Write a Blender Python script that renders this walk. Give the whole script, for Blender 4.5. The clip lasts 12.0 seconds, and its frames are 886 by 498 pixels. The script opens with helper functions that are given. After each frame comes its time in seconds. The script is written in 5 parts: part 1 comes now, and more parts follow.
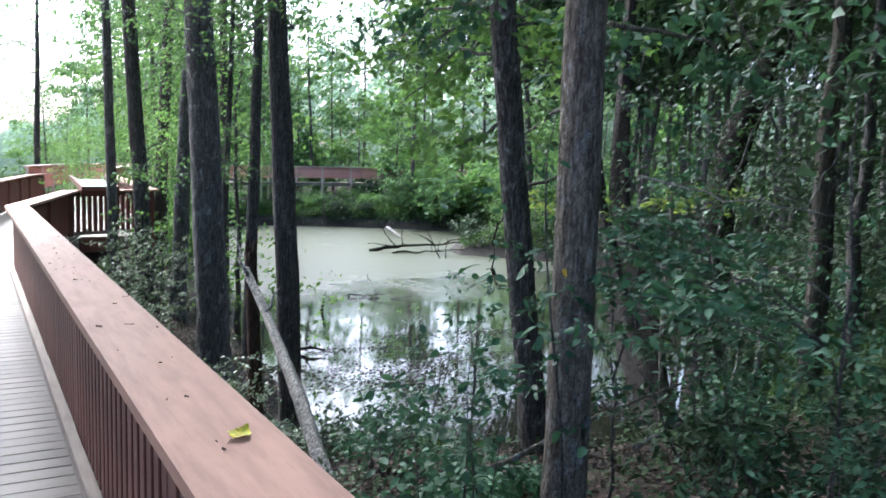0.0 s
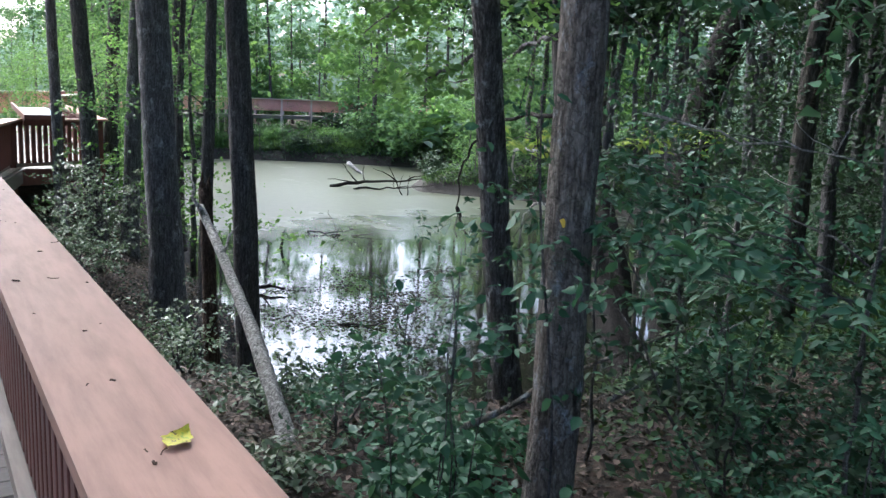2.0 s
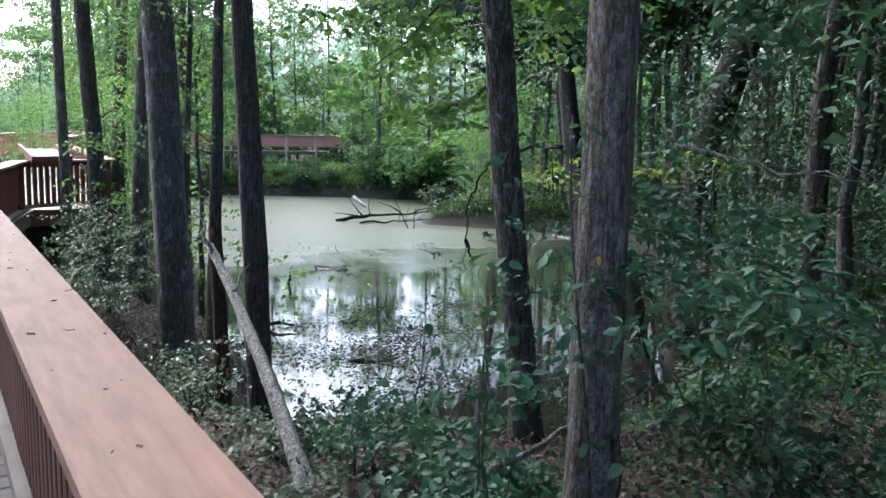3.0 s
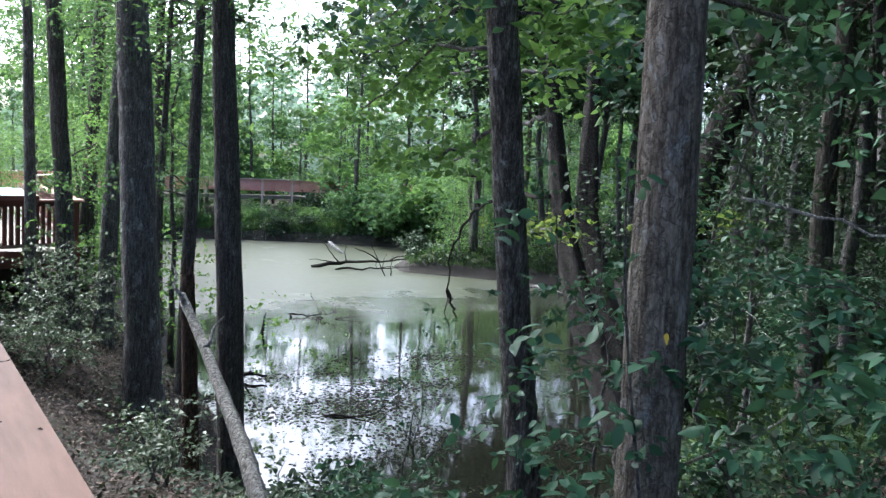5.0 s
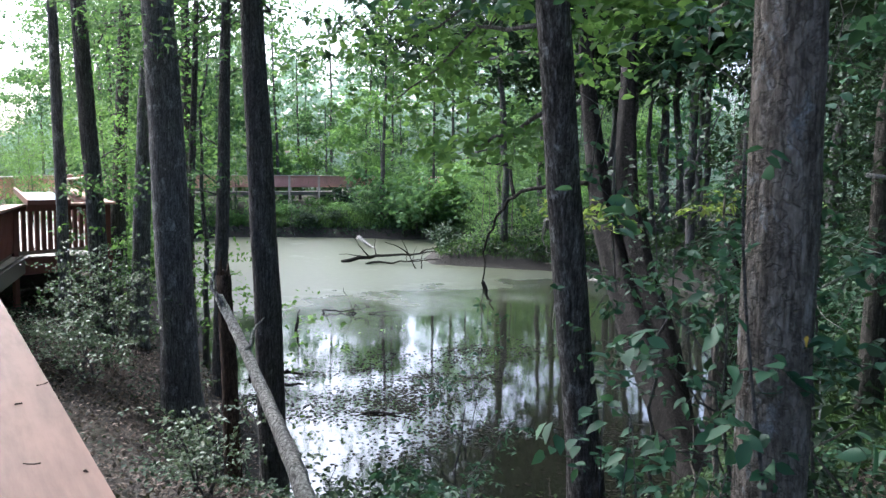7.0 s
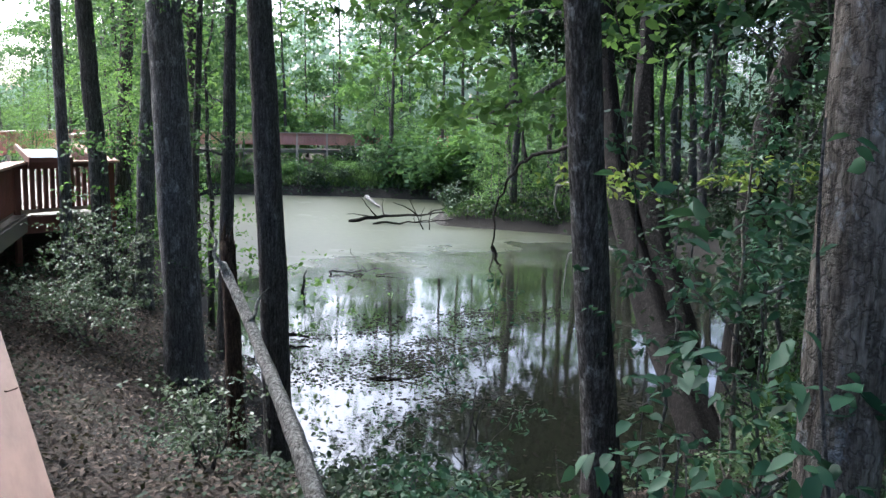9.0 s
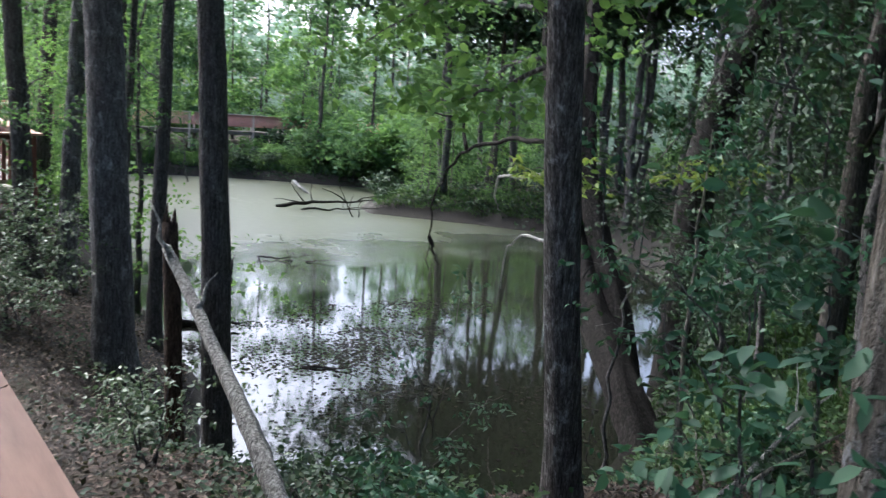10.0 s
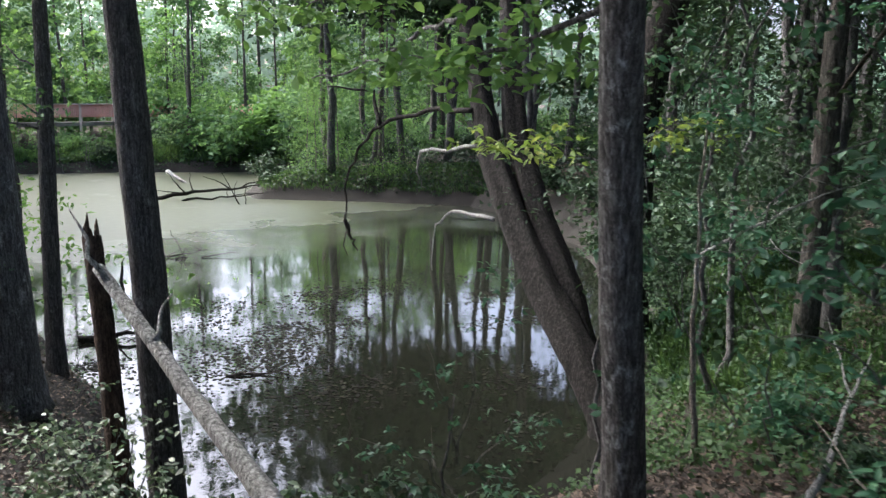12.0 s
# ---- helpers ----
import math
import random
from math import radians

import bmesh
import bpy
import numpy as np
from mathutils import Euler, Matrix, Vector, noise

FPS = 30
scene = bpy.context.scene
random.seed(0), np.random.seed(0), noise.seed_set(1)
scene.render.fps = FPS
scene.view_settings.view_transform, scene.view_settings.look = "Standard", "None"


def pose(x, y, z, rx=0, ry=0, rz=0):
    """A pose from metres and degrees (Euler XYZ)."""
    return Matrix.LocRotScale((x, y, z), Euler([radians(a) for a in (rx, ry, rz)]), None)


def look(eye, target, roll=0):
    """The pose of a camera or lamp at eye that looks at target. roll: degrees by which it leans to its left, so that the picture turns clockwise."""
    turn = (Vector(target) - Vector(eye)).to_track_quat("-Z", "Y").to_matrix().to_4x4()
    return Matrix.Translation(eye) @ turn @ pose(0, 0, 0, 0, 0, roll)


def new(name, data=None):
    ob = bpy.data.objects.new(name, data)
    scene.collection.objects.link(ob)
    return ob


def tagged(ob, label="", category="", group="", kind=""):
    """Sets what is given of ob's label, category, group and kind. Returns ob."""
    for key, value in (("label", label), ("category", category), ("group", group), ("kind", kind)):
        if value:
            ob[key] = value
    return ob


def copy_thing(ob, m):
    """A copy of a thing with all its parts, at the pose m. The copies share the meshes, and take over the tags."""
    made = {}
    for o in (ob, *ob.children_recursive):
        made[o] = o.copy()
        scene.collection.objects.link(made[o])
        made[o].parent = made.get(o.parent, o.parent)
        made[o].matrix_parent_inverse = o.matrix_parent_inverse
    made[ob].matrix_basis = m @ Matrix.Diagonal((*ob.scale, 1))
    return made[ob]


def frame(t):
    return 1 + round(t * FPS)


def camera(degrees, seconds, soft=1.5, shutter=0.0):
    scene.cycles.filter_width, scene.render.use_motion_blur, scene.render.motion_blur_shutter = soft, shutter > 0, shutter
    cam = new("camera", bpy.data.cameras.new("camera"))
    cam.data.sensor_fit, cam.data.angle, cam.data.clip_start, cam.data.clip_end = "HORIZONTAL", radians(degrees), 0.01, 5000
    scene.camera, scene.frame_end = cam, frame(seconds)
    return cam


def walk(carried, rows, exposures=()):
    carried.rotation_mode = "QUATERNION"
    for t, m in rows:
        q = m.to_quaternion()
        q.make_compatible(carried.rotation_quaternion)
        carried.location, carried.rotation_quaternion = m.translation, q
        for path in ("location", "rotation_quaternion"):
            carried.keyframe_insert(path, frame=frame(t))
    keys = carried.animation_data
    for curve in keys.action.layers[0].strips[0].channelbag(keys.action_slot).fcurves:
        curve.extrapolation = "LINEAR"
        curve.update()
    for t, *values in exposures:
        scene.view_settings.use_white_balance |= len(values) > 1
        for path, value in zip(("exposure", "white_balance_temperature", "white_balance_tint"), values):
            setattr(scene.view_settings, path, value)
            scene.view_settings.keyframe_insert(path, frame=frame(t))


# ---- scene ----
cam = camera(55.8, 12.0, soft=1.35, shutter=0.5)
PATH = [
    (0, (-0.515, 0.145, 1.573), (0.463, 1.878, 1.373), 1.4),
    (0.5, (-0.415, 0.289, 1.575), (0.516, 2.04, 1.313), 1.1),
    (1, (-0.356, 0.412, 1.568), (0.625, 2.134, 1.297), 0.7),
    (1.5, (-0.345, 0.523, 1.56), (0.706, 2.196, 1.249), 0.5),
    (2, (-0.346, 0.6, 1.554), (0.707, 2.264, 1.207), 2.5),
    (2.5, (-0.358, 0.654, 1.556), (0.647, 2.354, 1.24), 1.9),
    (3, (-0.355, 0.76, 1.565), (0.692, 2.442, 1.292), 1.3),
    (5, (-0.191, 1.345, 1.551), (0.912, 3.006, 1.392), 2.5),
    (5.5, (-0.151, 1.415, 1.549), (0.971, 3.062, 1.38), 1.1),
    (6, (-0.156, 1.513, 1.54), (0.949, 3.172, 1.37), 1.5),
    (6.5, (-0.172, 1.618, 1.544), (0.922, 3.285, 1.389), 1.0),
    (7, (-0.149, 1.723, 1.534), (0.9, 3.417, 1.352), 0.6),
    (9, (-0.017, 2.024, 1.595), (1.013, 3.716, 1.316), 1.4),
    (9.5, (-0.12, 2.087, 1.578), (0.962, 3.741, 1.277), 2.5),
    (10, (-0.183, 2.339, 1.564), (1.0, 3.924, 1.268), 3.9),
    (10.5, (-0.145, 2.644, 1.537), (1.073, 4.188, 1.175), -0.8),
    (11, (-0.15, 2.971, 1.525), (1.129, 4.469, 1.178), 2.2),
    (11.5, (-0.213, 3.341, 1.524), (1.18, 4.731, 1.163), 0.1),
    (12, (-0.239, 3.717, 1.517), (1.161, 5.102, 1.169), 0.3),
]
walk(cam, [(t, look(eye, target, roll)) for t, eye, target, roll in PATH], [(0.0, 2.4, 5400.0, 7.5), (2.0, 2.25, 5400.0, 7.5), (7.0, 2.25, 5450.0, 7.8), (9.5, 2.12, 5500.0, 8.0), (10.5, 2.05, 5600.0, 8.3), (12.0, 2.27, 5850.0, 9.0)])

# ---- light ----
SUN_AZ, SUN_EL = radians(-14), radians(46)      # azimuth from +y towards +x
world = bpy.data.worlds.new("sky")
scene.world = world
world.use_nodes = True
wn = world.node_tree.nodes
sky = wn.new("ShaderNodeTexSky")
sky.sky_type, sky.sun_disc = "NISHITA", False
sky.sun_elevation, sky.sun_rotation = SUN_EL, SUN_AZ
sky.dust_density, sky.air_density, sky.ozone_density = 7.0, 0.55, 0.4
world.node_tree.links.new(sky.outputs[0], wn["Background"].inputs[0])
wn["Background"].inputs[1].default_value = 0.15
sun = new("sun", bpy.data.lights.new("sun", "SUN"))
sun.data.energy, sun.data.angle, sun.data.color = 0.95, radians(14), (1.0, 0.95, 0.88)
sdir = Vector((math.sin(SUN_AZ) * math.cos(SUN_EL), math.cos(SUN_AZ) * math.cos(SUN_EL), math.sin(SUN_EL)))
sun.matrix_world = look(sdir * 100, (0, 0, 0))

rng = np.random.default_rng(7)

# ---- materials ----


def material(name):
    m = bpy.data.materials.new(name)
    m.use_nodes = True
    return m, m.node_tree.nodes, m.node_tree.links, m.node_tree.nodes["Principled BSDF"]


def ramp(nodes, stops):
    r = nodes.new("ShaderNodeValToRGB")
    while len(r.color_ramp.elements) < len(stops):
        r.color_ramp.elements.new(0.5)
    for e, (p, c) in zip(r.color_ramp.elements, stops):
        e.position, e.color = p, (*c, 1)
    return r


def noise_node(nodes, links, scale, detail=5, stretch=None, rough=0.6):
    n = nodes.new("ShaderNodeTexNoise")
    n.inputs["Scale"].default_value, n.inputs["Detail"].default_value = scale, detail
    n.inputs["Roughness"].default_value = rough
    tc = nodes.new("ShaderNodeTexCoord")
    if stretch:
        mp = nodes.new("ShaderNodeMapping")
        mp.inputs["Scale"].default_value = stretch
        links.new(tc.outputs["Object"], mp.inputs[0])
        links.new(mp.outputs[0], n.inputs["Vector"])
    else:
        links.new(tc.outputs["Object"], n.inputs["Vector"])
    return n


def mixc(nodes, links, a, b, fac):
    m = nodes.new("ShaderNodeMix")
    m.data_type = "RGBA"
    for sock, v in ((m.inputs[6], a), (m.inputs[7], b)):
        if isinstance(v, tuple):
            sock.default_value = (*v, 1)
        else:
            links.new(v, sock)
    if isinstance(fac, float):
        m.inputs[0].default_value = fac
    else:
        links.new(fac, m.inputs[0])
    return m.outputs[2]


def bump(nodes, links, bsdf, height, strength, dist=0.02):
    b = nodes.new("ShaderNodeBump")
    b.inputs["Strength"].default_value, b.inputs["Distance"].default_value = strength, dist
    links.new(height, b.inputs["Height"])
    links.new(b.outputs[0], bsdf.inputs["Normal"])


def bark_material(name, dark, mid, pale, patch, patch_at):
    m, n, l, b = material(name)
    fur = noise_node(n, l, 24, 8, (1.6, 1.6, 0.17), 0.72)
    grain = noise_node(n, l, 60, 4, (1, 1, 0.5))
    big = noise_node(n, l, 7, 6, (1, 1, 0.7), 0.7)
    r = ramp(n, [(0.36, dark), (0.52, mid), (0.68, pale)])
    l.new(fur.outputs[0], r.inputs[0])
    pr = ramp(n, [(patch_at, (0, 0, 0)), (patch_at + 0.1, (1, 1, 1))])
    l.new(big.outputs[0], pr.inputs[0])
    c = mixc(n, l, r.outputs[0], patch, pr.outputs[0])
    gr = ramp(n, [(0.3, (0.55, 0.55, 0.55)), (0.7, (1.25, 1.25, 1.25))])
    l.new(grain.outputs[0], gr.inputs[0])
    mul = n.new("ShaderNodeMix")
    mul.data_type, mul.blend_type = "RGBA", "MULTIPLY"
    mul.inputs[0].default_value = 1
    l.new(c, mul.inputs[6])
    l.new(gr.outputs[0], mul.inputs[7])
    l.new(mul.outputs[2], b.inputs["Base Color"])
    b.inputs["Roughness"].default_value = 0.92
    b.inputs["Specular IOR Level"].default_value = 0.2
    vo = n.new("ShaderNodeTexVoronoi")
    vo.feature = "DISTANCE_TO_EDGE"
    vo.inputs["Scale"].default_value = 26
    vt = n.new("ShaderNodeTexCoord")
    vm = n.new("ShaderNodeMapping")
    vm.inputs["Scale"].default_value = (1.3, 1.3, 0.17)
    vn = noise_node(n, l, 12, 4)
    va = n.new("ShaderNodeMixRGB")
    va.inputs[0].default_value = 0.12
    l.new(vt.outputs["Object"], va.inputs[1])
    l.new(vn.outputs["Color"], va.inputs[2])
    l.new(va.outputs[0], vm.inputs[0])
    l.new(vm.outputs[0], vo.inputs["Vector"])
    vr = ramp(n, [(0.0, (0.45, 0.45, 0.45)), (0.14, (1, 1, 1))])
    l.new(vo.outputs["Distance"], vr.inputs[0])
    m2 = n.new("ShaderNodeMix")
    m2.data_type, m2.blend_type = "RGBA", "MULTIPLY"
    m2.inputs[0].default_value = 0.85
    l.new(mul.outputs[2], m2.inputs[6])
    l.new(vr.outputs[0], m2.inputs[7])
    l.new(m2.outputs[2], b.inputs["Base Color"])
    hm = n.new("ShaderNodeMath")
    hm.operation = "MULTIPLY"
    l.new(fur.outputs[0], hm.inputs[0])
    l.new(vr.outputs[0], hm.inputs[1])
    bump(n, l, b, hm.outputs[0], 1.0, 0.035)
    return m


def leaf_material(name, c1, c2, c3, trans=0.35, rough=0.6, warm=0.35):
    m, n, l, b = material(name)
    g = n.new("ShaderNodeNewGeometry")
    r = ramp(n, [(0.0, c1), (0.55, c2), (1.0, c3)])
    l.new(g.outputs["Random Per Island"], r.inputs[0])
    l.new(r.outputs[0], b.inputs["Base Color"])
    b.inputs["Roughness"].default_value = rough
    b.inputs["Specular IOR Level"].default_value = 0.36 if rough < 0.5 else 0.3
    t = n.new("ShaderNodeBsdfTranslucent")
    br = mixc(n, l, r.outputs[0], (0.30, 0.42, 0.05), warm)
    l.new(br, t.inputs[0])
    mx = n.new("ShaderNodeMixShader")
    mx.inputs[0].default_value = trans
    l.new(b.outputs[0], mx.inputs[1])
    l.new(t.outputs[0], mx.inputs[2])
    l.new(mx.outputs[0], n["Material Output"].inputs[0])
    return m


def paint_material(name, c1, c2, rough, grain=(1, 1, 1), vary=0.0):
    m, n, l, b = material(name)
    big = noise_node(n, l, 1.7, 5)
    fine = noise_node(n, l, 26, 6, grain, 0.65)
    r = ramp(n, [(0.3, c1), (0.72, c2)])
    l.new(big.outputs[0], r.inputs[0])
    fr = ramp(n, [(0.25, (0.72, 0.72, 0.72)), (0.6, (1.05, 1.05, 1.05))])
    l.new(fine.outputs[0], fr.inputs[0])
    mul = n.new("ShaderNodeMix")
    mul.data_type, mul.blend_type = "RGBA", "MULTIPLY"
    mul.inputs[0].default_value = 1
    l.new(r.outputs[0], mul.inputs[6])
    l.new(fr.outputs[0], mul.inputs[7])
    col = mul.outputs[2]
    if vary:
        oi = n.new("ShaderNodeObjectInfo")
        vr = ramp(n, [(0, (1 - vary,) * 3), (1, (1 + vary,) * 3)])
        l.new(oi.outputs["Random"], vr.inputs[0])
        m2 = n.new("ShaderNodeMix")
        m2.data_type, m2.blend_type = "RGBA", "MULTIPLY"
        m2.inputs[0].default_value = 1
        l.new(col, m2.inputs[6])
        l.new(vr.outputs[0], m2.inputs[7])
        col = m2.outputs[2]
    l.new(col, b.inputs["Base Color"])
    rr = n.new("ShaderNodeMapRange")
    rr.inputs[3].default_value, rr.inputs[4].default_value = rough - 0.1, rough + 0.15
    l.new(big.outputs[0], rr.inputs[0])
    l.new(rr.outputs[0], b.inputs["Roughness"])
    b.inputs["Specular IOR Level"].default_value = 0.3
    bump(n, l, b, fine.outputs[0], 0.35, 0.004)
    return m


# Dark bark, lightened so that its colour carries some haze.
BARK_DARK = bark_material("bark_dark", (0.060, 0.057, 0.056), (0.138, 0.132, 0.128), (0.235, 0.228, 0.22), (0.29, 0.29, 0.28), 0.58)
# Darker bark whose colour holds the shade on the leaning and bent trees.
BARK_HOLLOW = bark_material("bark_shaded_dark", (0.012, 0.011, 0.010), (0.040, 0.035, 0.032), (0.085, 0.078, 0.072), (0.15, 0.145, 0.135), 0.62)
BARK_GREY = bark_material("bark_grey", (0.11, 0.094, 0.078), (0.30, 0.264, 0.222), (0.46, 0.425, 0.38), (0.48, 0.51, 0.53), 0.56)
BARK_LICHEN = bark_material("bark_lichen", (0.050, 0.046, 0.042), (0.165, 0.153, 0.142), (0.38, 0.37, 0.355), (0.52, 0.52, 0.51), 0.57)
# Grey bark, lightened further so that haze is part of its colour.
BARK_ASH = bark_material("bark_ash_grey", (0.085, 0.083, 0.083), (0.20, 0.199, 0.199), (0.33, 0.33, 0.328), (0.46, 0.47, 0.465), 0.56)
BARK_FAR = bark_material("bark_far", (0.05, 0.045, 0.04), (0.11, 0.10, 0.085), (0.20, 0.185, 0.16), (0.22, 0.22, 0.2), 0.6)
DEADWOOD = bark_material("bleached_deadwood", (0.16, 0.155, 0.145), (0.42, 0.41, 0.39), (0.62, 0.61, 0.59), (0.28, 0.27, 0.25), 0.62)
LOGWOOD = bark_material("lichened_dead_log", (0.10, 0.095, 0.085), (0.38, 0.375, 0.35), (0.66, 0.65, 0.62), (0.24, 0.235, 0.20), 0.55)
BARK_BROWN = bark_material("bark_brown", (0.03, 0.02, 0.015), (0.095, 0.065, 0.048), (0.17, 0.12, 0.09), (0.13, 0.10, 0.08), 0.62)
WETWOOD = bark_material("wet_dark_wood", (0.01, 0.009, 0.008), (0.03, 0.026, 0.022), (0.07, 0.06, 0.05), (0.05, 0.045, 0.04), 0.62)
LEAF_NEAR = leaf_material("broad_leaf_green", (0.024, 0.076, 0.040), (0.042, 0.122, 0.062), (0.082, 0.185, 0.092), 0.28, 0.48, 0.10)
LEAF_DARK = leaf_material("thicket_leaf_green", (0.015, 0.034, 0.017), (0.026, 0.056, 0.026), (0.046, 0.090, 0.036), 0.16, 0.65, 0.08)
LEAF_FAR = leaf_material("woodland_leaf_green", (0.05, 0.115, 0.048), (0.08, 0.17, 0.068), (0.125, 0.235, 0.09), 0.42, 0.6, 0.2)
LEAF_BRIGHT = leaf_material("young_leaf_green", (0.08, 0.18, 0.05), (0.12, 0.245, 0.07), (0.18, 0.32, 0.095), 0.48, 0.6, 0.25)
# Paler, greyer green for the bank's shrubs.
LEAF_PALE = leaf_material("pale_leaf_green", (0.06, 0.10, 0.055), (0.115, 0.16, 0.095), (0.20, 0.24, 0.16), 0.28, 0.42, 0.1)
LEAF_GOLD = leaf_material("yellowing_leaf", (0.10, 0.17, 0.04), (0.17, 0.25, 0.06), (0.27, 0.30, 0.08), 0.42)
LEAF_GROUND = leaf_material("ground_plant_green", (0.022, 0.050, 0.016), (0.040, 0.085, 0.027), (0.070, 0.130, 0.042), 0.25, 0.6, 0.15)
LEAF_OCHRE = leaf_material("ochre_leaf", (0.42, 0.27, 0.06), (0.42, 0.27, 0.06), (0.45, 0.30, 0.08), 0.3)
GRASS_GREEN = leaf_material("grass_green", (0.035, 0.08, 0.025), (0.055, 0.12, 0.035), (0.085, 0.16, 0.05), 0.35, 0.6, 0.2)
# Haze is painted into this leaf colour, with a faint glow of its own.
HAZE = leaf_material("distant_leaf_painted_haze", (0.13, 0.21, 0.14), (0.17, 0.26, 0.18), (0.22, 0.32, 0.22), 0.4, 0.8, 0.1)
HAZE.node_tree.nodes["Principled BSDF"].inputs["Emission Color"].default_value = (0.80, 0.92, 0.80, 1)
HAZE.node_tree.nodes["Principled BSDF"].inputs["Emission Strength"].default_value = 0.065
LITTER = leaf_material("dry_leaf_litter", (0.014, 0.011, 0.009), (0.055, 0.040, 0.032), (0.22, 0.165, 0.13), 0.05, 0.75)
FLOATING = leaf_material("floating_leaf", (0.006, 0.006, 0.005), (0.011, 0.011, 0.008), (0.026, 0.028, 0.016), 0.0, 0.75)
FLOATING.node_tree.nodes["Principled BSDF"].inputs["Specular IOR Level"].default_value = 0.05
CAP_PAINT = paint_material("weathered_rose_paint", (0.34, 0.195, 0.140), (0.41, 0.245, 0.180), 0.6, (1, 0.12, 1))
RAIL_PAINT = paint_material("red_brown_stain", (0.125, 0.052, 0.042), (0.19, 0.08, 0.062), 0.6, (1, 1, 0.1), 0.15)
# Far railing's red is made paler than the near stain to stand for haze.
FAR_RAIL = paint_material("haze_paled_red_stain", (0.60, 0.30, 0.26), (0.70, 0.38, 0.33), 0.6)
# Pale tone of the far railing's cap and posts.
FAR_CAP = paint_material("pale_cap_paint", (0.62, 0.50, 0.44), (0.72, 0.60, 0.54), 0.5)
DECK_WOOD = paint_material("grey_deck_board", (0.115, 0.10, 0.082), (0.18, 0.16, 0.132), 0.45, (0.12, 1, 1), 0.16)
KERB_WOOD = paint_material("pale_kickboard", (0.33, 0.28, 0.23), (0.42, 0.36, 0.30), 0.55, (1, 0.1, 1))
SIGN_FACE = paint_material("pale_blue_sign", (0.26, 0.36, 0.42), (0.34, 0.44, 0.50), 0.45)
SIGN_WOOD = paint_material("sign_board", (0.36, 0.24, 0.19), (0.46, 0.32, 0.26), 0.5)

SOIL, n, l, b = material("forest_floor")
na = noise_node(n, l, 1.1, 6)
nb = noise_node(n, l, 14, 8, None, 0.7)
ra = ramp(n, [(0.38, (0.036, 0.027, 0.021)), (0.52, (0.078, 0.058, 0.045)), (0.68, (0.050, 0.058, 0.027))])
l.new(na.outputs[0], ra.inputs[0])
rb = ramp(n, [(0.3, (0.35, 0.35, 0.35)), (0.7, (1.4, 1.3, 1.2))])
l.new(nb.outputs[0], rb.inputs[0])
mu = n.new("ShaderNodeMix")
mu.data_type, mu.blend_type = "RGBA", "MULTIPLY"
mu.inputs[0].default_value = 1
l.new(ra.outputs[0], mu.inputs[6])
l.new(rb.outputs[0], mu.inputs[7])
geo = n.new("ShaderNodeNewGeometry")
sz = n.new("ShaderNodeSeparateXYZ")
l.new(geo.outputs["Position"], sz.inputs[0])
# Soil turns darker low on the bank, below about -1.6 m.
bank_height = n.new("ShaderNodeMapRange")
bank_height.inputs[1].default_value, bank_height.inputs[2].default_value = -2.2, -1.6
l.new(sz.outputs[2], bank_height.inputs[0])
l.new(mixc(n, l, (0.022, 0.019, 0.015), mu.outputs[2], bank_height.outputs[0]), b.inputs["Base Color"])
b.inputs["Roughness"].default_value = 0.95
bump(n, l, b, nb.outputs[0], 1.0, 0.06)

# pond: still dark water, under a film of duckweed that thickens away from the near bank
WATER, n, l, b = material("pond_water")
tc = n.new("ShaderNodeTexCoord")
sep = n.new("ShaderNodeSeparateXYZ")
l.new(tc.outputs["Object"], sep.inputs[0])
mr = n.new("ShaderNodeMapRange")
mr.inputs[1].default_value, mr.inputs[2].default_value = 19.0, 33.0
mr.inputs[3].default_value, mr.inputs[4].default_value = -0.30, 0.42
l.new(sep.outputs[1], mr.inputs[0])
nn = noise_node(n, l, 0.32, 8, (1.0, 0.7, 1), 0.62)
ad = n.new("ShaderNodeMath")
l.new(mr.outputs[0], ad.inputs[0])
l.new(nn.outputs[0], ad.inputs[1])
film = ramp(n, [(0.38, (0, 0, 0)), (0.80, (1, 1, 1))])
l.new(ad.outputs[0], film.inputs[0])
fl = noise_node(n, l, 3.0, 8, None, 0.7)
fc = ramp(n, [(0.3, (0.044, 0.052, 0.029)), (0.7, (0.080, 0.089, 0.055))])
l.new(fl.outputs[0], fc.inputs[0])
l.new(mixc(n, l, (0.012, 0.013, 0.009), fc.outputs[0], film.outputs[0]), b.inputs["Base Color"])
rr = n.new("ShaderNodeMapRange")
rr.inputs[3].default_value, rr.inputs[4].default_value = 0.025, 0.36
l.new(film.outputs[0], rr.inputs[0])
l.new(rr.outputs[0], b.inputs["Roughness"])
b.inputs["IOR"].default_value = 2.1
sl = n.new("ShaderNodeMapRange")
sl.inputs[3].default_value, sl.inputs[4].default_value = 0.5, 0.12
l.new(film.outputs[0], sl.inputs[0])
l.new(sl.outputs[0], b.inputs["Specular IOR Level"])
rip = noise_node(n, l, 5.0, 3)
bump(n, l, b, rip.outputs[0], 0.05, 0.02)

# ---- mesh tools ----


def mesh_of(name, verts, faces, mat, smooth=False):
    me = bpy.data.meshes.new(name)
    me.from_pydata([tuple(v) for v in verts], [], [tuple(f) for f in faces])
    me.materials.append(mat)
    if smooth:
        me.polygons.foreach_set("use_smooth", [True] * len(me.polygons))
    me.update()
    return me


def part(name, me, parent, label=""):
    ob = new(name, me)
    ob.parent = parent
    if label:
        ob["label"] = label
    return ob


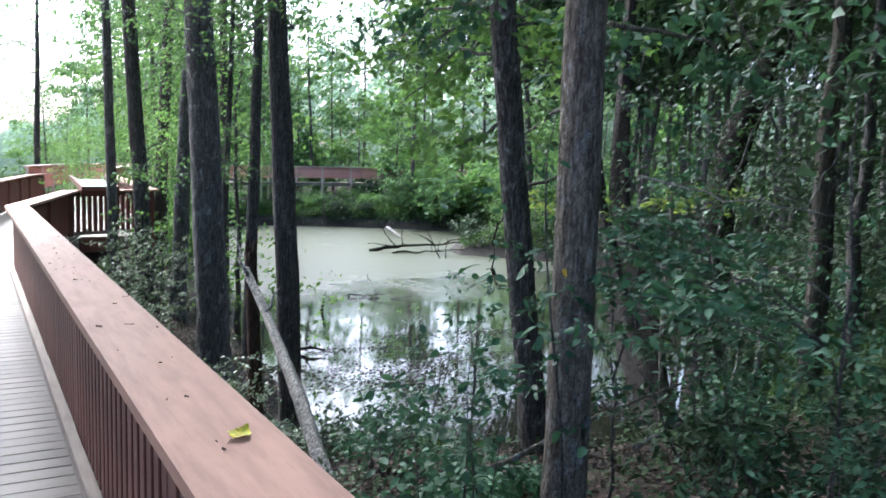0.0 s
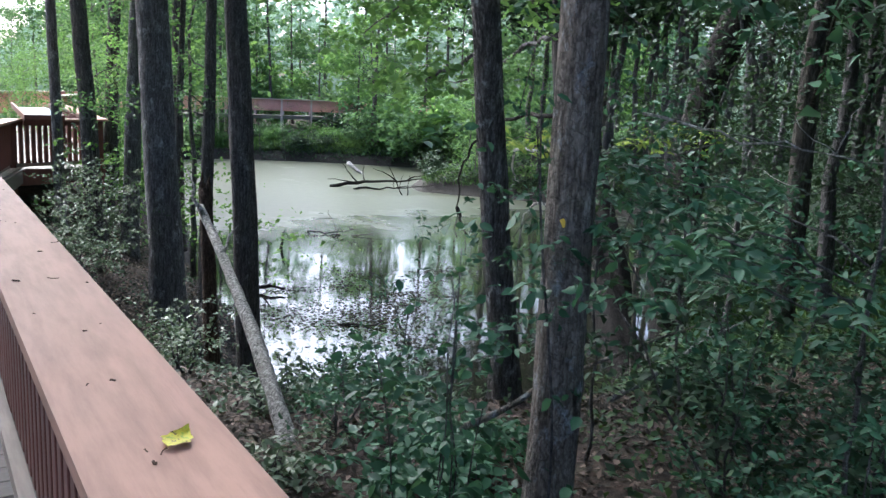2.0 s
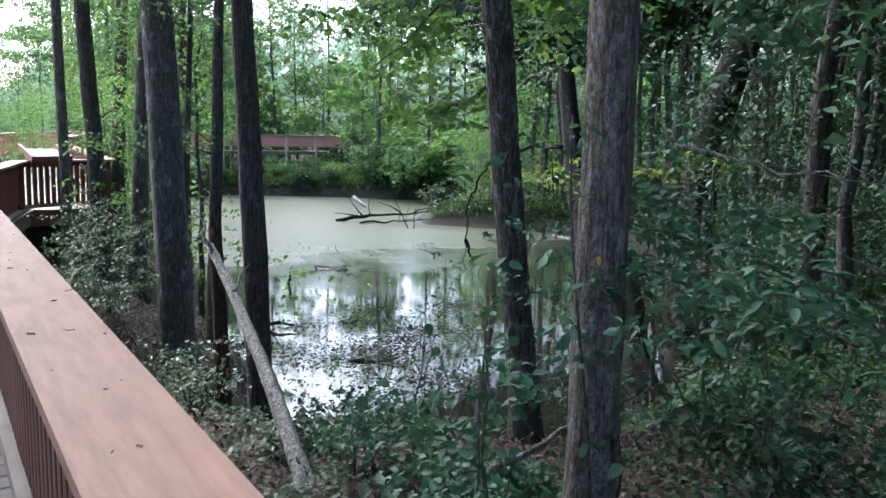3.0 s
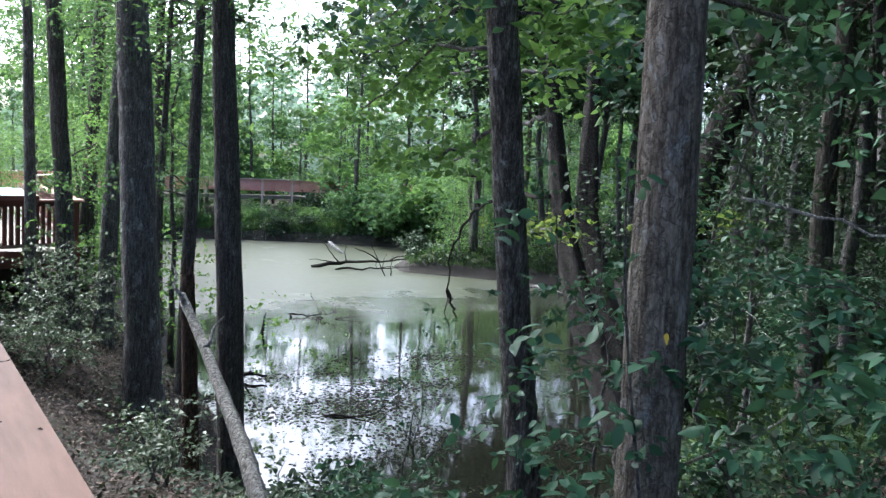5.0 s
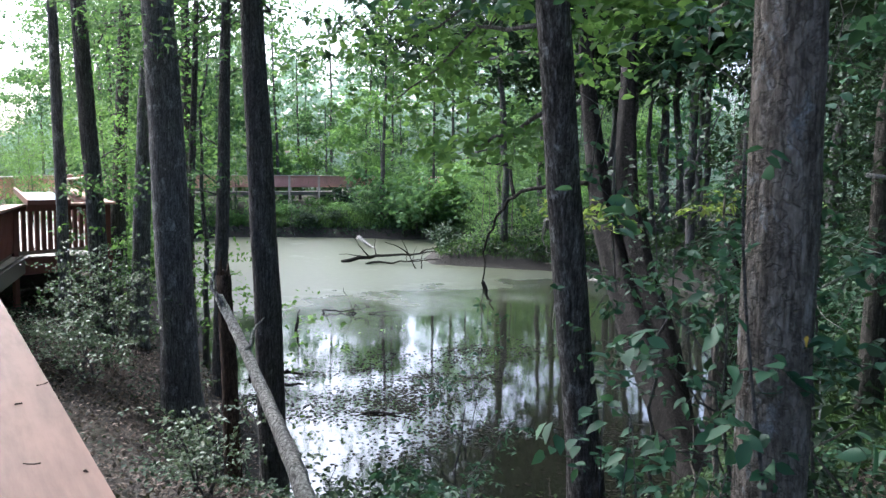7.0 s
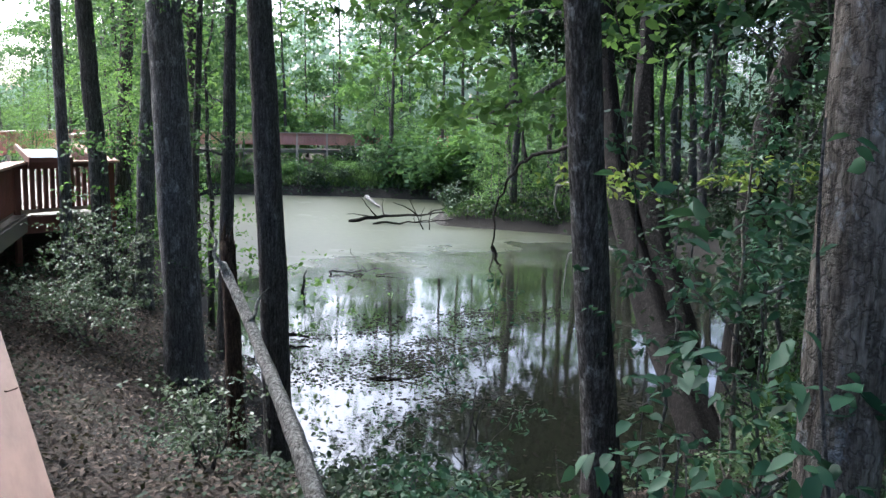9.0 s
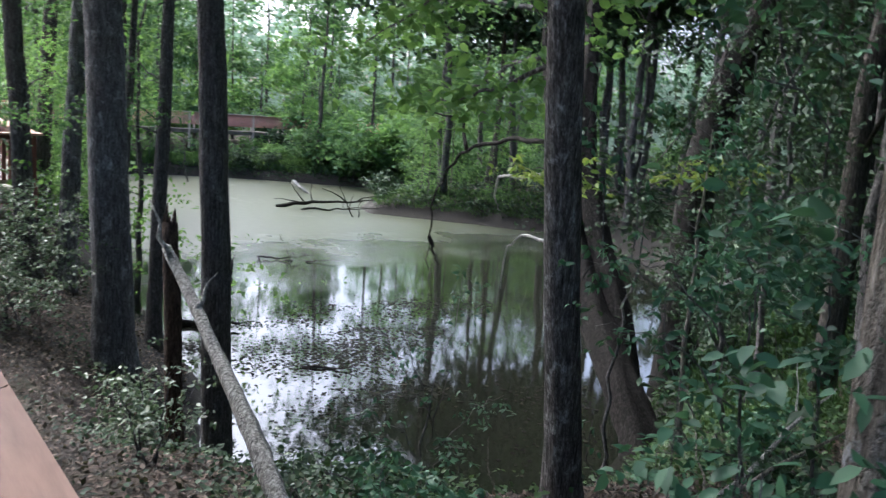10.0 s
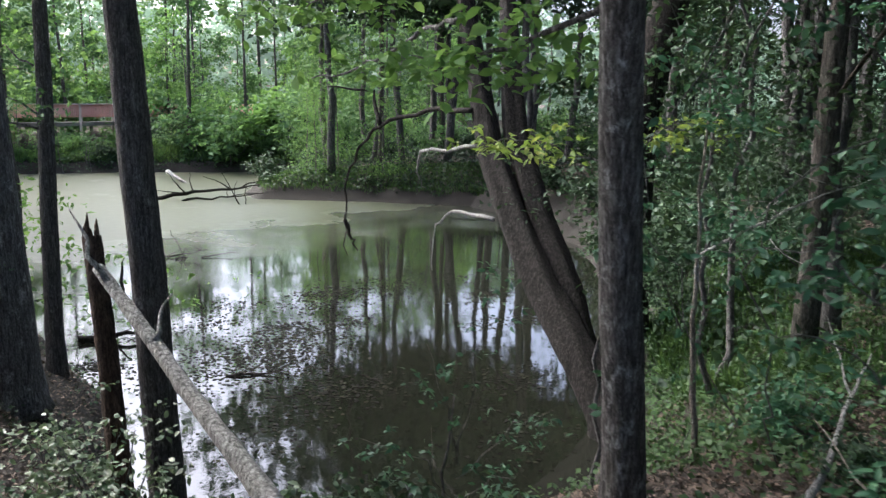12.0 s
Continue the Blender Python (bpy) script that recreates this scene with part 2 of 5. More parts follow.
def thing(name, at, label, category, group="", kind=""):
    ob = new(name)
    ob.matrix_basis = at if isinstance(at, Matrix) else Matrix.Translation(at)
    ob.empty_display_size = 0.2
    return tagged(ob, label, category, group, kind)


def fast_mesh(name, V, F, mat, smooth=False):
    """A mesh from numpy arrays: V (n, 3) and F (m, k)."""
    me = bpy.data.meshes.new(name)
    k = F.shape[1]
    me.vertices.add(len(V))
    me.vertices.foreach_set("co", V.astype(np.float32).ravel())
    me.loops.add(F.size)
    me.loops.foreach_set("vertex_index", F.astype(np.int32).ravel())
    me.polygons.add(len(F))
    me.polygons.foreach_set("loop_start", np.arange(0, F.size, k, dtype=np.int32))
    if smooth:
        me.polygons.foreach_set("use_smooth", np.ones(len(F), dtype=bool))
    me.materials.append(mat)
    me.update(calc_edges=True)
    return me


def tube(path, radii, seg=8, rough=0.0, flute=0.0, seed=0):
    """Vertices and quads of a tapered, uneven tube along a path."""
    P = np.array(path, float)
    R = np.array(radii, float)
    g = np.random.default_rng(seed)
    T = np.gradient(P, axis=0)
    T /= np.linalg.norm(T, axis=1)[:, None] + 1e-9
    ref = np.array([0.0, 1.0, 0.0]) if abs(T[0, 1]) < 0.8 else np.array([1.0, 0, 0])
    V = []
    ph = g.uniform(0, 6.28, 4)
    for i, (p, t, r) in enumerate(zip(P, T, R)):
        u = np.cross(t, ref)
        u /= np.linalg.norm(u) + 1e-9
        w = np.cross(t, u)
        a = np.linspace(0, 2 * np.pi, seg, endpoint=False)
        rr = r * (1 + flute * (np.sin(3 * a + ph[0] + 0.2 * i) * 0.5 + np.sin(5 * a + ph[1] - 0.1 * i) * 0.5) + rough * g.normal(0, 1, seg))
        V.append(p + np.outer(np.cos(a) * rr, u) + np.outer(np.sin(a) * rr, w))
    V = np.concatenate(V)
    F = []
    for i in range(len(P) - 1):
        for j in range(seg):
            k = (j + 1) % seg
            F.append((i * seg + j, i * seg + k, (i + 1) * seg + k, (i + 1) * seg + j))
    n0 = len(V)
    V = np.vstack([V, P[0], P[-1]])
    for j in range(seg):
        k = (j + 1) % seg
        F.append((k, j, n0, n0))
        F.append(((len(P) - 1) * seg + j, (len(P) - 1) * seg + k, n0 + 1, n0 + 1))
    return V, [f if f[2] != f[3] else f[:3] for f in F]


def tubes(list_of):
    V, F, o = [], [], 0
    for v, f in list_of:
        V.append(v)
        F += [tuple(i + o for i in q) for q in f]
        o += len(v)
    return np.concatenate(V), F


def wander(start, end, n, amp, seed):
    g = np.random.default_rng(seed)
    t = np.linspace(0, 1, n)[:, None]
    P = (1 - t) * np.array(start, float) + t * np.array(end, float)
    off = np.cumsum(g.normal(0, 1, (n, 3)), axis=0)
    off -= off[0] + t * (off[-1] - off[0])
    return P + off * amp / max(1, n ** 0.5)


def leaves(centres, size, g, flat=0.55, wide=0.30, droop=0.15):
    """Folded, pointed leaves (base, two shoulders, tip), one island each."""
    n = len(centres)
    az = g.uniform(0, 2 * np.pi, n)
    el = g.normal(-droop, 0.45, n)
    d = np.stack([np.cos(az) * np.cos(el), np.sin(az) * np.cos(el), np.sin(el)], 1)
    up = g.normal(0, 1 - flat, (n, 3)) + np.array([0, 0, flat * 1.6])
    s = np.cross(d, up)
    s /= np.linalg.norm(s, axis=1)[:, None] + 1e-9
    nrm = np.cross(s, d)
    L = size * g.uniform(0.6, 1.35, n)[:, None]
    c = np.asarray(centres)
    b0 = c
    r1 = c + d * L * 0.42 + s * L * wide + nrm * L * 0.10
    tip = c + d * L - nrm * L * 0.06
    l1 = c + d * L * 0.42 - s * L * wide + nrm * L * 0.10
    V = np.stack([b0, r1, tip, l1], 1).reshape(-1, 3)
    k = np.arange(n)[:, None] * 4
    F = np.concatenate([k + np.array([[0, 1, 2]]), k + np.array([[0, 2, 3]])], 0)
    return V, F


def fine_leaves(centres, size, g, flat=0.55, wide=0.30, droop=0.15):
    """Oval leaves with a folded midrib and a pointed tip, for plants close to the walk."""
    n = len(centres)
    az = g.uniform(0, 2 * np.pi, n)
    el = g.normal(-droop, 0.4, n)
    d = np.stack([np.cos(az) * np.cos(el), np.sin(az) * np.cos(el), np.sin(el)], 1)
    up = g.normal(0, 1 - flat, (n, 3)) + np.array([0, 0, flat * 1.6])
    s = np.cross(d, up)
    s /= np.linalg.norm(s, axis=1)[:, None] + 1e-9
    nrm = np.cross(s, d)
    L = size * g.uniform(0.6, 1.3, n)[:, None]
    c = np.asarray(centres)
    curl = g.uniform(0.05, 0.28, n)[:, None]
    rows = [c, c + d * L * 0.5 - nrm * L * 0.03, c + d * L - nrm * L * curl]
    for sg in (1, -1):
        rows.append(c + d * L * 0.24 + sg * s * L * wide * 0.85 + nrm * L * 0.07)
        rows.append(c + d * L * 0.60 + sg * s * L * wide * 0.90 + nrm * L * (0.07 - curl * 0.35))
    V = np.stack(rows, 1).reshape(-1, 3)
    k = np.arange(n)[:, None] * 7
    F = np.concatenate([k + np.array([f]) for f in ((0, 3, 1), (3, 4, 1), (4, 2, 1), (0, 1, 5), (5, 1, 6), (6, 1, 2))], 0)
    return V, F


def sprays(anchors, per, length, g, tilt=0.25):
    """Leaf bases strung along short, nearly level twigs that start at the anchors."""
    n = len(anchors)
    az = g.uniform(0, 2 * np.pi, n)
    el = g.normal(0.05, tilt, n)
    d = np.stack([np.cos(az) * np.cos(el), np.sin(az) * np.cos(el), np.sin(el)], 1)
    t = g.uniform(0.1, 1, (n, per))
    L = length * g.uniform(0.6, 1.3, n)
    p = anchors[:, None, :] + d[:, None, :] * (t * L[:, None])[..., None]
    p[..., 2] -= 0.25 * (t * L[:, None]) ** 2 / length
    p += g.normal(0, length * 0.06, p.shape)
    return p.reshape(-1, 3)


def foliage(name, anchors, per, length, leaf, mat, seed, flat=0.55, wide=0.3, droop=0.15, fine=False):
    g = np.random.default_rng(seed)
    c = sprays(np.asarray(anchors, float), per, length, g)
    V, F = (fine_leaves if fine else leaves)(c, leaf, g, flat, wide, droop)
    return fast_mesh(name, V, F, mat)


def blob_anchors(g, n, centre, radii, hollow=0.35, clumps=0):
    """Anchors through an uneven crown made of several clumps."""
    if clumps:
        cc = g.normal(0, 1, (clumps, 3))
        cc /= np.linalg.norm(cc, axis=1)[:, None]
        cc *= g.uniform(0.35, 0.95, clumps)[:, None]
        which = g.integers(0, clumps, n)
        a = cc[which] + g.normal(0, 0.20, (n, 3)) * np.array([1.2, 1.2, 0.55])
    else:
        a = g.normal(0, 1, (n, 3))
        a /= np.linalg.norm(a, axis=1)[:, None]
        a *= g.uniform(hollow, 1, n)[:, None]
    return a * np.array(radii) + np.array(centre)


# ---- ground and pond ----
WZ = -3.0
POND = np.array([(4.5, 15), (3.75, 12.6), (3.5, 10.9), (4.6, 9.4), (6.6, 8.6), (8.6, 9.3), (10.6, 11.1), (13, 12.4), (17, 14.9), (21, 18.6), (24.5, 23), (26.5, 28.5),
                 (24.3, 32.6), (21.1, 37.0), (22.3, 39.6), (27, 42.5), (31, 46), (28.8, 50.2), (23.4, 55.0), (17.5, 58.0), (13, 56.5), (11, 52), (9.5, 42), (7.2, 30), (5.4, 21)], float)


def pond_distance(x, y):
    """Metres outside the pond's shore; negative over the water."""
    x, y = np.asarray(x, float), np.asarray(y, float)
    best = np.full(x.shape, 1e9)
    inside = np.zeros(x.shape, bool)
    m = len(POND)
    for i in range(m):
        ax, ay = POND[i]
        bx, by = POND[(i + 1) % m]
        dx, dy = bx - ax, by - ay
        t = np.clip(((x - ax) * dx + (y - ay) * dy) / (dx * dx + dy * dy), 0, 1)
        best = np.minimum(best, np.hypot(x - ax - t * dx, y - ay - t * dy))
        inside ^= ((ay > y) != (by > y)) & (x < (bx - ax) * (y - ay) / (by - ay + 1e-12) + ax)
    return np.where(inside, -best, best)


def soft_noise(x, y):
    return (np.sin(x * 1.7 + 1.3 * np.sin(y * 0.9)) * np.cos(y * 1.3 + 0.8 * np.sin(x * 1.1)) * 0.5
            + np.sin(x * 3.9 + y * 2.3) * np.cos(y * 4.3 - x * 1.9) * 0.22)


def height(x, y):
    d = pond_distance(x, y) + 0.25 * soft_noise(x * 0.8, y * 0.8)
    far = np.clip((np.asarray(y, float) - 24) / 14, 0, 1)
    near = np.interp(d, [-6, -1.5, 0, 0.4, 1.2, 2.2, 3.2, 5, 12, 40], [-4.2, -3.6, WZ, -2.5, -1.95, -1.4, -1.02, -0.78, -0.66, -0.3])
    away = np.interp(d, [-6, -1.5, 0, 0.4, 1.5, 6, 12, 40], [-4.2, -3.6, WZ, -2.5, -2.05, -1.7, -1.3, -0.6])
    return near * (1 - far) + away * far + 0.05 * soft_noise(x * 1.3, y * 1.3)


def spaced(lo, a, b, hi, step):
    mid = np.arange(a, b + step / 2, step)
    out, s, v = [], step, b
    while v < hi:
        s *= 1.22
        v += s
        out.append(v)
    low, s, v = [], step, a
    while v > lo:
        s *= 1.22
        v -= s
        low.append(v)
    return np.array(low[::-1] + list(mid) + out)


gx, gy = spaced(-900, -4, 28, 900, 0.28), spaced(-900, -3, 60, 900, 0.3)
GX, GY = np.meshgrid(gx, gy)
GZ = height(GX, GY)
V = np.stack([GX, GY, GZ], -1).reshape(-1, 3)
ny, nx = GX.shape
ii = (np.arange(ny - 1)[:, None] * nx + np.arange(nx - 1)[None, :]).ravel()
ground = new("ground", fast_mesh("ground", V, np.stack([ii, ii + 1, ii + nx + 1, ii + nx], 1), SOIL, True))
tagged(ground, "brown leaf-littered forest floor sloping down to the pond", "ground", kind="structure")
wx, wy = np.meshgrid(np.linspace(2, 34, 40), np.linspace(8, 60, 60))
ny, nx = wx.shape
ii = (np.arange(ny - 1)[:, None] * nx + np.arange(nx - 1)[None, :]).ravel()
pond = new("water", fast_mesh("water", np.stack([wx, wy, np.full(wx.shape, WZ)], -1).reshape(-1, 3), np.stack([ii, ii + 1, ii + nx + 1, ii + nx], 1), WATER))
tagged(pond, "still dark pond water partly covered with grey-green duckweed film", "pond", kind="structure")


def gz(x, y):
    return float(height(np.array([x]), np.array([y]))[0])


# ---- boardwalk ----


def box_mesh(name, sx, sy, sz, mat, bev=0.004):
    bm = bmesh.new()
    bmesh.ops.create_cube(bm, size=1)
    bmesh.ops.scale(bm, vec=(sx, sy, sz), verts=bm.verts)
    if bev:
        bmesh.ops.bevel(bm, geom=bm.edges[:], offset=bev, segments=1, affect="EDGES")
    me = bpy.data.meshes.new(name)
    bm.to_mesh(me)
    bm.free()
    me.materials.append(mat)
    return me


def mitred(name, path, left, right, z0, z1, mat):
    """A flat strip along a plan polyline from left to right of it, mitred at its corners."""
    P = [Vector((x, y)) for x, y in path]
    V, F = [], []
    for i, p in enumerate(P):
        d0 = (p - P[i - 1]).normalized() if i else (P[1] - p).normalized()
        d1 = (P[i + 1] - p).normalized() if i < len(P) - 1 else d0
        nrm = Vector((d0.y, -d0.x)) + Vector((d1.y, -d1.x))
        nrm = nrm / max(0.2, nrm.length_squared) * 2
        for off, z in ((left, z0), (right, z0), (right, z1), (left, z1)):
            V.append((p.x + nrm.x * off, p.y + nrm.y * off, z))
    for i in range(len(P) - 1):
        a, c = i * 4, i * 4 + 4
        for j in range(4):
            k = (j + 1) % 4
            F.append((a + j, a + k, c + k, c + j))
    F += [(3, 2, 1, 0), tuple(len(V) - 4 + j for j in range(4))]
    me = mesh_of(name, V, F, mat)
    bm = bmesh.new()
    bm.from_mesh(me)
    bmesh.ops.recalc_face_normals(bm, faces=bm.faces)
    bm.to_mesh(me)
    bm.free()
    return me


RIGHT_RAIL = [(0, -5), (0, 12.6), (1.15, 18.0), (2.85, 18.9), (3.9, 32), (6.2, 43), (10, 55.5), (18.5, 62), (46, 63.5)]
LEFT_RAIL = [(-2.7, -5), (-2.7, 12.5), (-1.2, 19.4), (1.2, 33), (3.7, 44), (7.6, 57), (17.6, 64.7), (46, 66.2)]
DECK_LINE = [(-1.35, -5), (-1.35, 12.65), (0.21, 19.4), (2.55, 32.5), (4.95, 43.5), (8.8, 56.3), (18.05, 63.35), (46, 64.85)]
CAP_Z = 0.9

deck = new("floor", mitred("floor", DECK_LINE, -1.38, 1.38, -0.30, -0.045, DECK_WOOD))
tagged(deck, "grey weathered timber frame under the boardwalk's deck boards", "boardwalk", kind="structure")

for strip, half in (([(1.45, 18.4), (2.6, 25.5)], 1.25), ([(-1.0, 17.0), (-11.0, 18.6)], 2.3)):
    ob = new("floor", mitred("floor", strip, -half, half, -0.29, -0.05, DECK_WOOD))
    tagged(ob, "grey weathered boardwalk landing where the walk widens", "boardwalk", kind="structure")


def railing(name, path, label, mats, baluster_mesh, post_mesh, spacing):
    cap_mat, rail_mat = mats
    rail = thing(name, (path[0][0], path[0][1], 0), label, "railing")
    inv = Matrix.Translation((-path[0][0], -path[0][1], 0))

    def add(nm, me, m=None, lab=""):
        ob = part(nm, me, rail, lab)
        ob.matrix_basis = inv @ (m or Matrix())
        return ob

    add("cap_board", mitred("cap_board", path, -0.143, 0.143, CAP_Z - 0.038, CAP_Z, cap_mat), None, "wide rose-brown painted cap board")
    add("upper_rail", mitred("upper_rail", path, -0.09, -0.052, CAP_Z - 0.13, CAP_Z - 0.040, rail_mat))
    add("lower_rail", mitred("lower_rail", path, -0.105, -0.050, 0.0, 0.075, KERB_WOOD if cap_mat is CAP_PAINT else rail_mat), None, "pale grey-brown kickboard")
    bars = []
    for (x0, y0), (x1, y1) in zip(path[:-1], path[1:]):
        L = math.hypot(x1 - x0, y1 - y0)
        ang = math.atan2(y1 - y0, x1 - x0) - math.pi / 2
        n = max(1, int(L / 2.35))
        for i in range(n + 1):
            t = i / n
            px, py = x0 + (x1 - x0) * t, y0 + (y1 - y0) * t
            if i < n:
                add("post", post_mesh, Matrix.Translation((px, py, 0)) @ Matrix.Rotation(ang, 4, "Z"))
        m = int(L / spacing)
        for i in range(m):
            t = (i + 0.5) / m
            bars.append(Matrix.Translation((x0 + (x1 - x0) * t, y0 + (y1 - y0) * t, 0.43)) @ Matrix.Rotation(ang, 4, "Z"))
    return rail, bars, add


near_post = box_mesh("post", 0.089, 0.089, 1.75, RAIL_PAINT)
near_post.transform(Matrix.Translation((0.0, 0, -0.02)))
near_bar = box_mesh("baluster", 0.038, 0.078, 0.72, RAIL_PAINT, 0.003)
near_bar.transform(Matrix.Translation((-0.028, 0, 0)))
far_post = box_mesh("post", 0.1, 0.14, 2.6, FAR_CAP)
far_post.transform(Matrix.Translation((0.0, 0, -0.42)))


def joined(name, me, mats, material_of):
    k = len(me.vertices)
    co = np.empty(k * 3)
    me.vertices.foreach_get("co", co)
    co = np.c_[co.reshape(-1, 3), np.ones(k)]
    polys = [tuple(p.vertices) for p in me.polygons]
    V, F = [], []
    for i, m in enumerate(mats):
        V.append((co @ np.array(m).T)[:, :3])
        F += [tuple(v + i * k for v in p) for p in polys]
    return mesh_of(name, np.concatenate(V), F, material_of)


rail_a, bars_a, add_a = railing("railing", RIGHT_RAIL[:5], "red-brown slatted boardwalk railing with a wide rose-painted cap", (CAP_PAINT, RAIL_PAINT), near_bar, near_post, 0.125)
near_bars = [m for m in bars_a if -1 < m.translation.y < 24]
for m in near_bars:
    add_a("baluster", near_bar, m)
add_a("baluster_row", joined("baluster_row", near_bar, [m for m in bars_a if not -1 < m.translation.y < 24], RAIL_PAINT))["kind"] = "stuff"
for path, lab in (([(-2.7, -5), (-2.7, 12.5), (-9.5, 14.2)], "red-brown slatted boardwalk railing along the deck's outer side"),
                  ([(-0.45, 20.9), (1.2, 32), (1.9, 35)], "red-brown slatted railing past the boardwalk's landing"),
                  ([(-9.5, 22.3), (-0.6, 20.9)], "thin red-brown railing of the branching walk")):
    r, bars, add = railing("railing", path, lab, (CAP_PAINT, RAIL_PAINT), near_bar, near_post, 0.125)
    near_ones = [m for m in bars if m.translation.y > 20 and m.translation.x > -3]
    for m in near_ones:
        add("baluster", near_bar, m)
    if len(near_ones) < len(bars):
        add("baluster_row", joined("baluster_row", near_bar, [m for m in bars if not (m.translation.y > 20 and m.translation.x > -3)], RAIL_PAINT))["kind"] = "stuff"
newel = new("newel_post", box_mesh("newel_post", 0.40, 0.40, 0.93, RAIL_PAINT, 0.01))
newel.matrix_basis = Matrix.Translation((-0.45, 20.75, 0.42))
tagged(newel, "broad boxed red-brown post at the railing's end", "post")
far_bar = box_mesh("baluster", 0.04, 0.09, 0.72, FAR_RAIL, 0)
for path, lab in ((RIGHT_RAIL[4:], "red boardwalk railing across the pond, paled for haze, with a pale cap"), (LEFT_RAIL[3:], "red boardwalk railing behind the far walkway, paled for haze")):
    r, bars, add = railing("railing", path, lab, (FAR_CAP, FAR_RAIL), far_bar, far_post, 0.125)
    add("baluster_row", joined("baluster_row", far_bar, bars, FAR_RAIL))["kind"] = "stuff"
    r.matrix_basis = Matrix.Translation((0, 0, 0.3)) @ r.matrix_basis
skirt = new("trim", mitred("trim", RIGHT_RAIL[:5], 0.03, 0.07, -0.34, -0.05, RAIL_PAINT))
tagged(skirt, "dark red-brown skirt board along the boardwalk's edge", "skirt board", kind="structure")

# reading desk on the railing's corner
sign = thing("information_sign", Matrix.Translation((1.62, 18.25, CAP_Z)) @ Matrix.Rotation(radians(18), 4, "Z") @ Matrix.Scale(0.82, 4), "tray-like wooden reading desk with a pale blue panel on the railing", "sign")


def slab(pts, x0, x1):
    """A profile in y and z, swept between two x."""
    k = len(pts)
    V = [(x0, *p) for p in pts] + [(x1, *p) for p in pts]
    return V, [tuple(range(k))[::-1], tuple(range(k, 2 * k))] + [(i, (i + 1) % k, k + (i + 1) % k, k + i) for i in range(k)]


for dx in (-0.46, 0.40):
    part("side_board", mesh_of("side_board", *slab([(-0.36, 0.02), (-0.26, 0.0), (0.30, 0.26), (0.30, 0.36), (-0.36, 0.10)], dx, dx + 0.06), SIGN_WOOD), sign, "rose-painted side board")
part("tray", mesh_of("tray", *slab([(-0.35, 0.02), (-0.25, -0.04), (0.30, 0.20), (0.30, 0.24), (-0.35, 0.045)], -0.40, 0.40), RAIL_PAINT), sign, "dark stained tray")
part("front_board", mesh_of("front_board", *slab([(-0.39, 0.0), (-0.30, -0.14), (-0.28, -0.14), (-0.365, 0.10), (-0.39, 0.10)], -0.46, 0.46), RAIL_PAINT), sign)
part("panel", mesh_of("panel", *slab([(-0.33, 0.058), (0.28, 0.242), (0.28, 0.252), (-0.33, 0.068)], -0.37, 0.37), SIGN_FACE), sign, "pale blue printed panel")

# ---- trees ----


def limb_set(g, origin_z, top_z, path, n, reach, r0, up=0.5, seg=6):
    """Limbs that leave the trunk's path between two heights; returns tubes and tips."""
    out, tips = [], []
    zs = path[:, 2]
    for i in range(n):
        z = g.uniform(origin_z, top_z)
        p = np.array([np.interp(z, zs, path[:, k]) for k in range(3)])
        a = g.uniform(0, 2 * np.pi)
        L = reach * g.uniform(0.6, 1.2)
        e = p + np.array([math.cos(a) * L, math.sin(a) * L, L * g.uniform(0.1, up)])
        w = wander(p, e, 7, 0.12 * L, int(g.integers(1e9)))
        out.append(tube(w, np.linspace(r0, r0 * 0.18, 7), seg, 0.03, 0, int(g.integers(1e9))))
        tips += [w[3], w[4], w[5], w[6]]
    return out, np.array(tips)


def tree(x, y, dia, tall, bark, leaf_mat, label, lean=(0, 0), crown=(3.0, 2.2), crown_z=0.72, n_leaf=700, leaf=0.11, limbs=9, low=0.5, seg=14, seed=0, name="tree", group="", flare=1.35, low_limbs=0):
    g = np.random.default_rng(seed)
    z0 = gz(x, y)
    t = thing(name, (x, y, z0 - 0.05), label, "tree", group)
    n = max(14, int(tall / (0.22 if dia > 0.2 else 0.5)))
    n = min(n, 52)
    zz = np.concatenate([[0, 0.12, 0.3], np.linspace(0.55, tall, n)])
    P = np.stack([lean[0] * zz, lean[1] * zz, zz], 1)
    P[:, :2] += np.cumsum(g.normal(0, 0.004, (len(zz), 2)), axis=0) * (zz > 0.5)[:, None]
    R = dia / 2 * np.interp(zz / tall, [0, 0.3, 0.7, 1], [1, 0.86, 0.5, 0.08])
    R *= 1 + (flare - 1) * np.exp(-zz / 0.28)
    part("trunk", mesh_of("trunk", *tube(P, R, seg, 0.014, 0.03, seed + 1), bark, True), t)
    lt, tips = limb_set(g, tall * low, tall * 0.95, P, limbs, crown[0] * 0.8, dia * 0.13)
    for v, f in lt:
        part("limb", mesh_of("limb", v, f, bark, True), t)
    a = np.vstack([tips[g.integers(0, len(tips), n_leaf)] + g.normal(0, 0.4, (n_leaf, 3)) * np.array([crown[0] * 0.35, crown[0] * 0.35, 0.5]),
                   blob_anchors(g, n_leaf // 2, (P[-1, 0] * crown_z, P[-1, 1] * crown_z, tall * crown_z), (crown[0], crown[0], crown[1]), clumps=14)])
    part("crown", foliage("crown", a, 8, 0.55, leaf, leaf_mat, seed + 2), t)
    return t


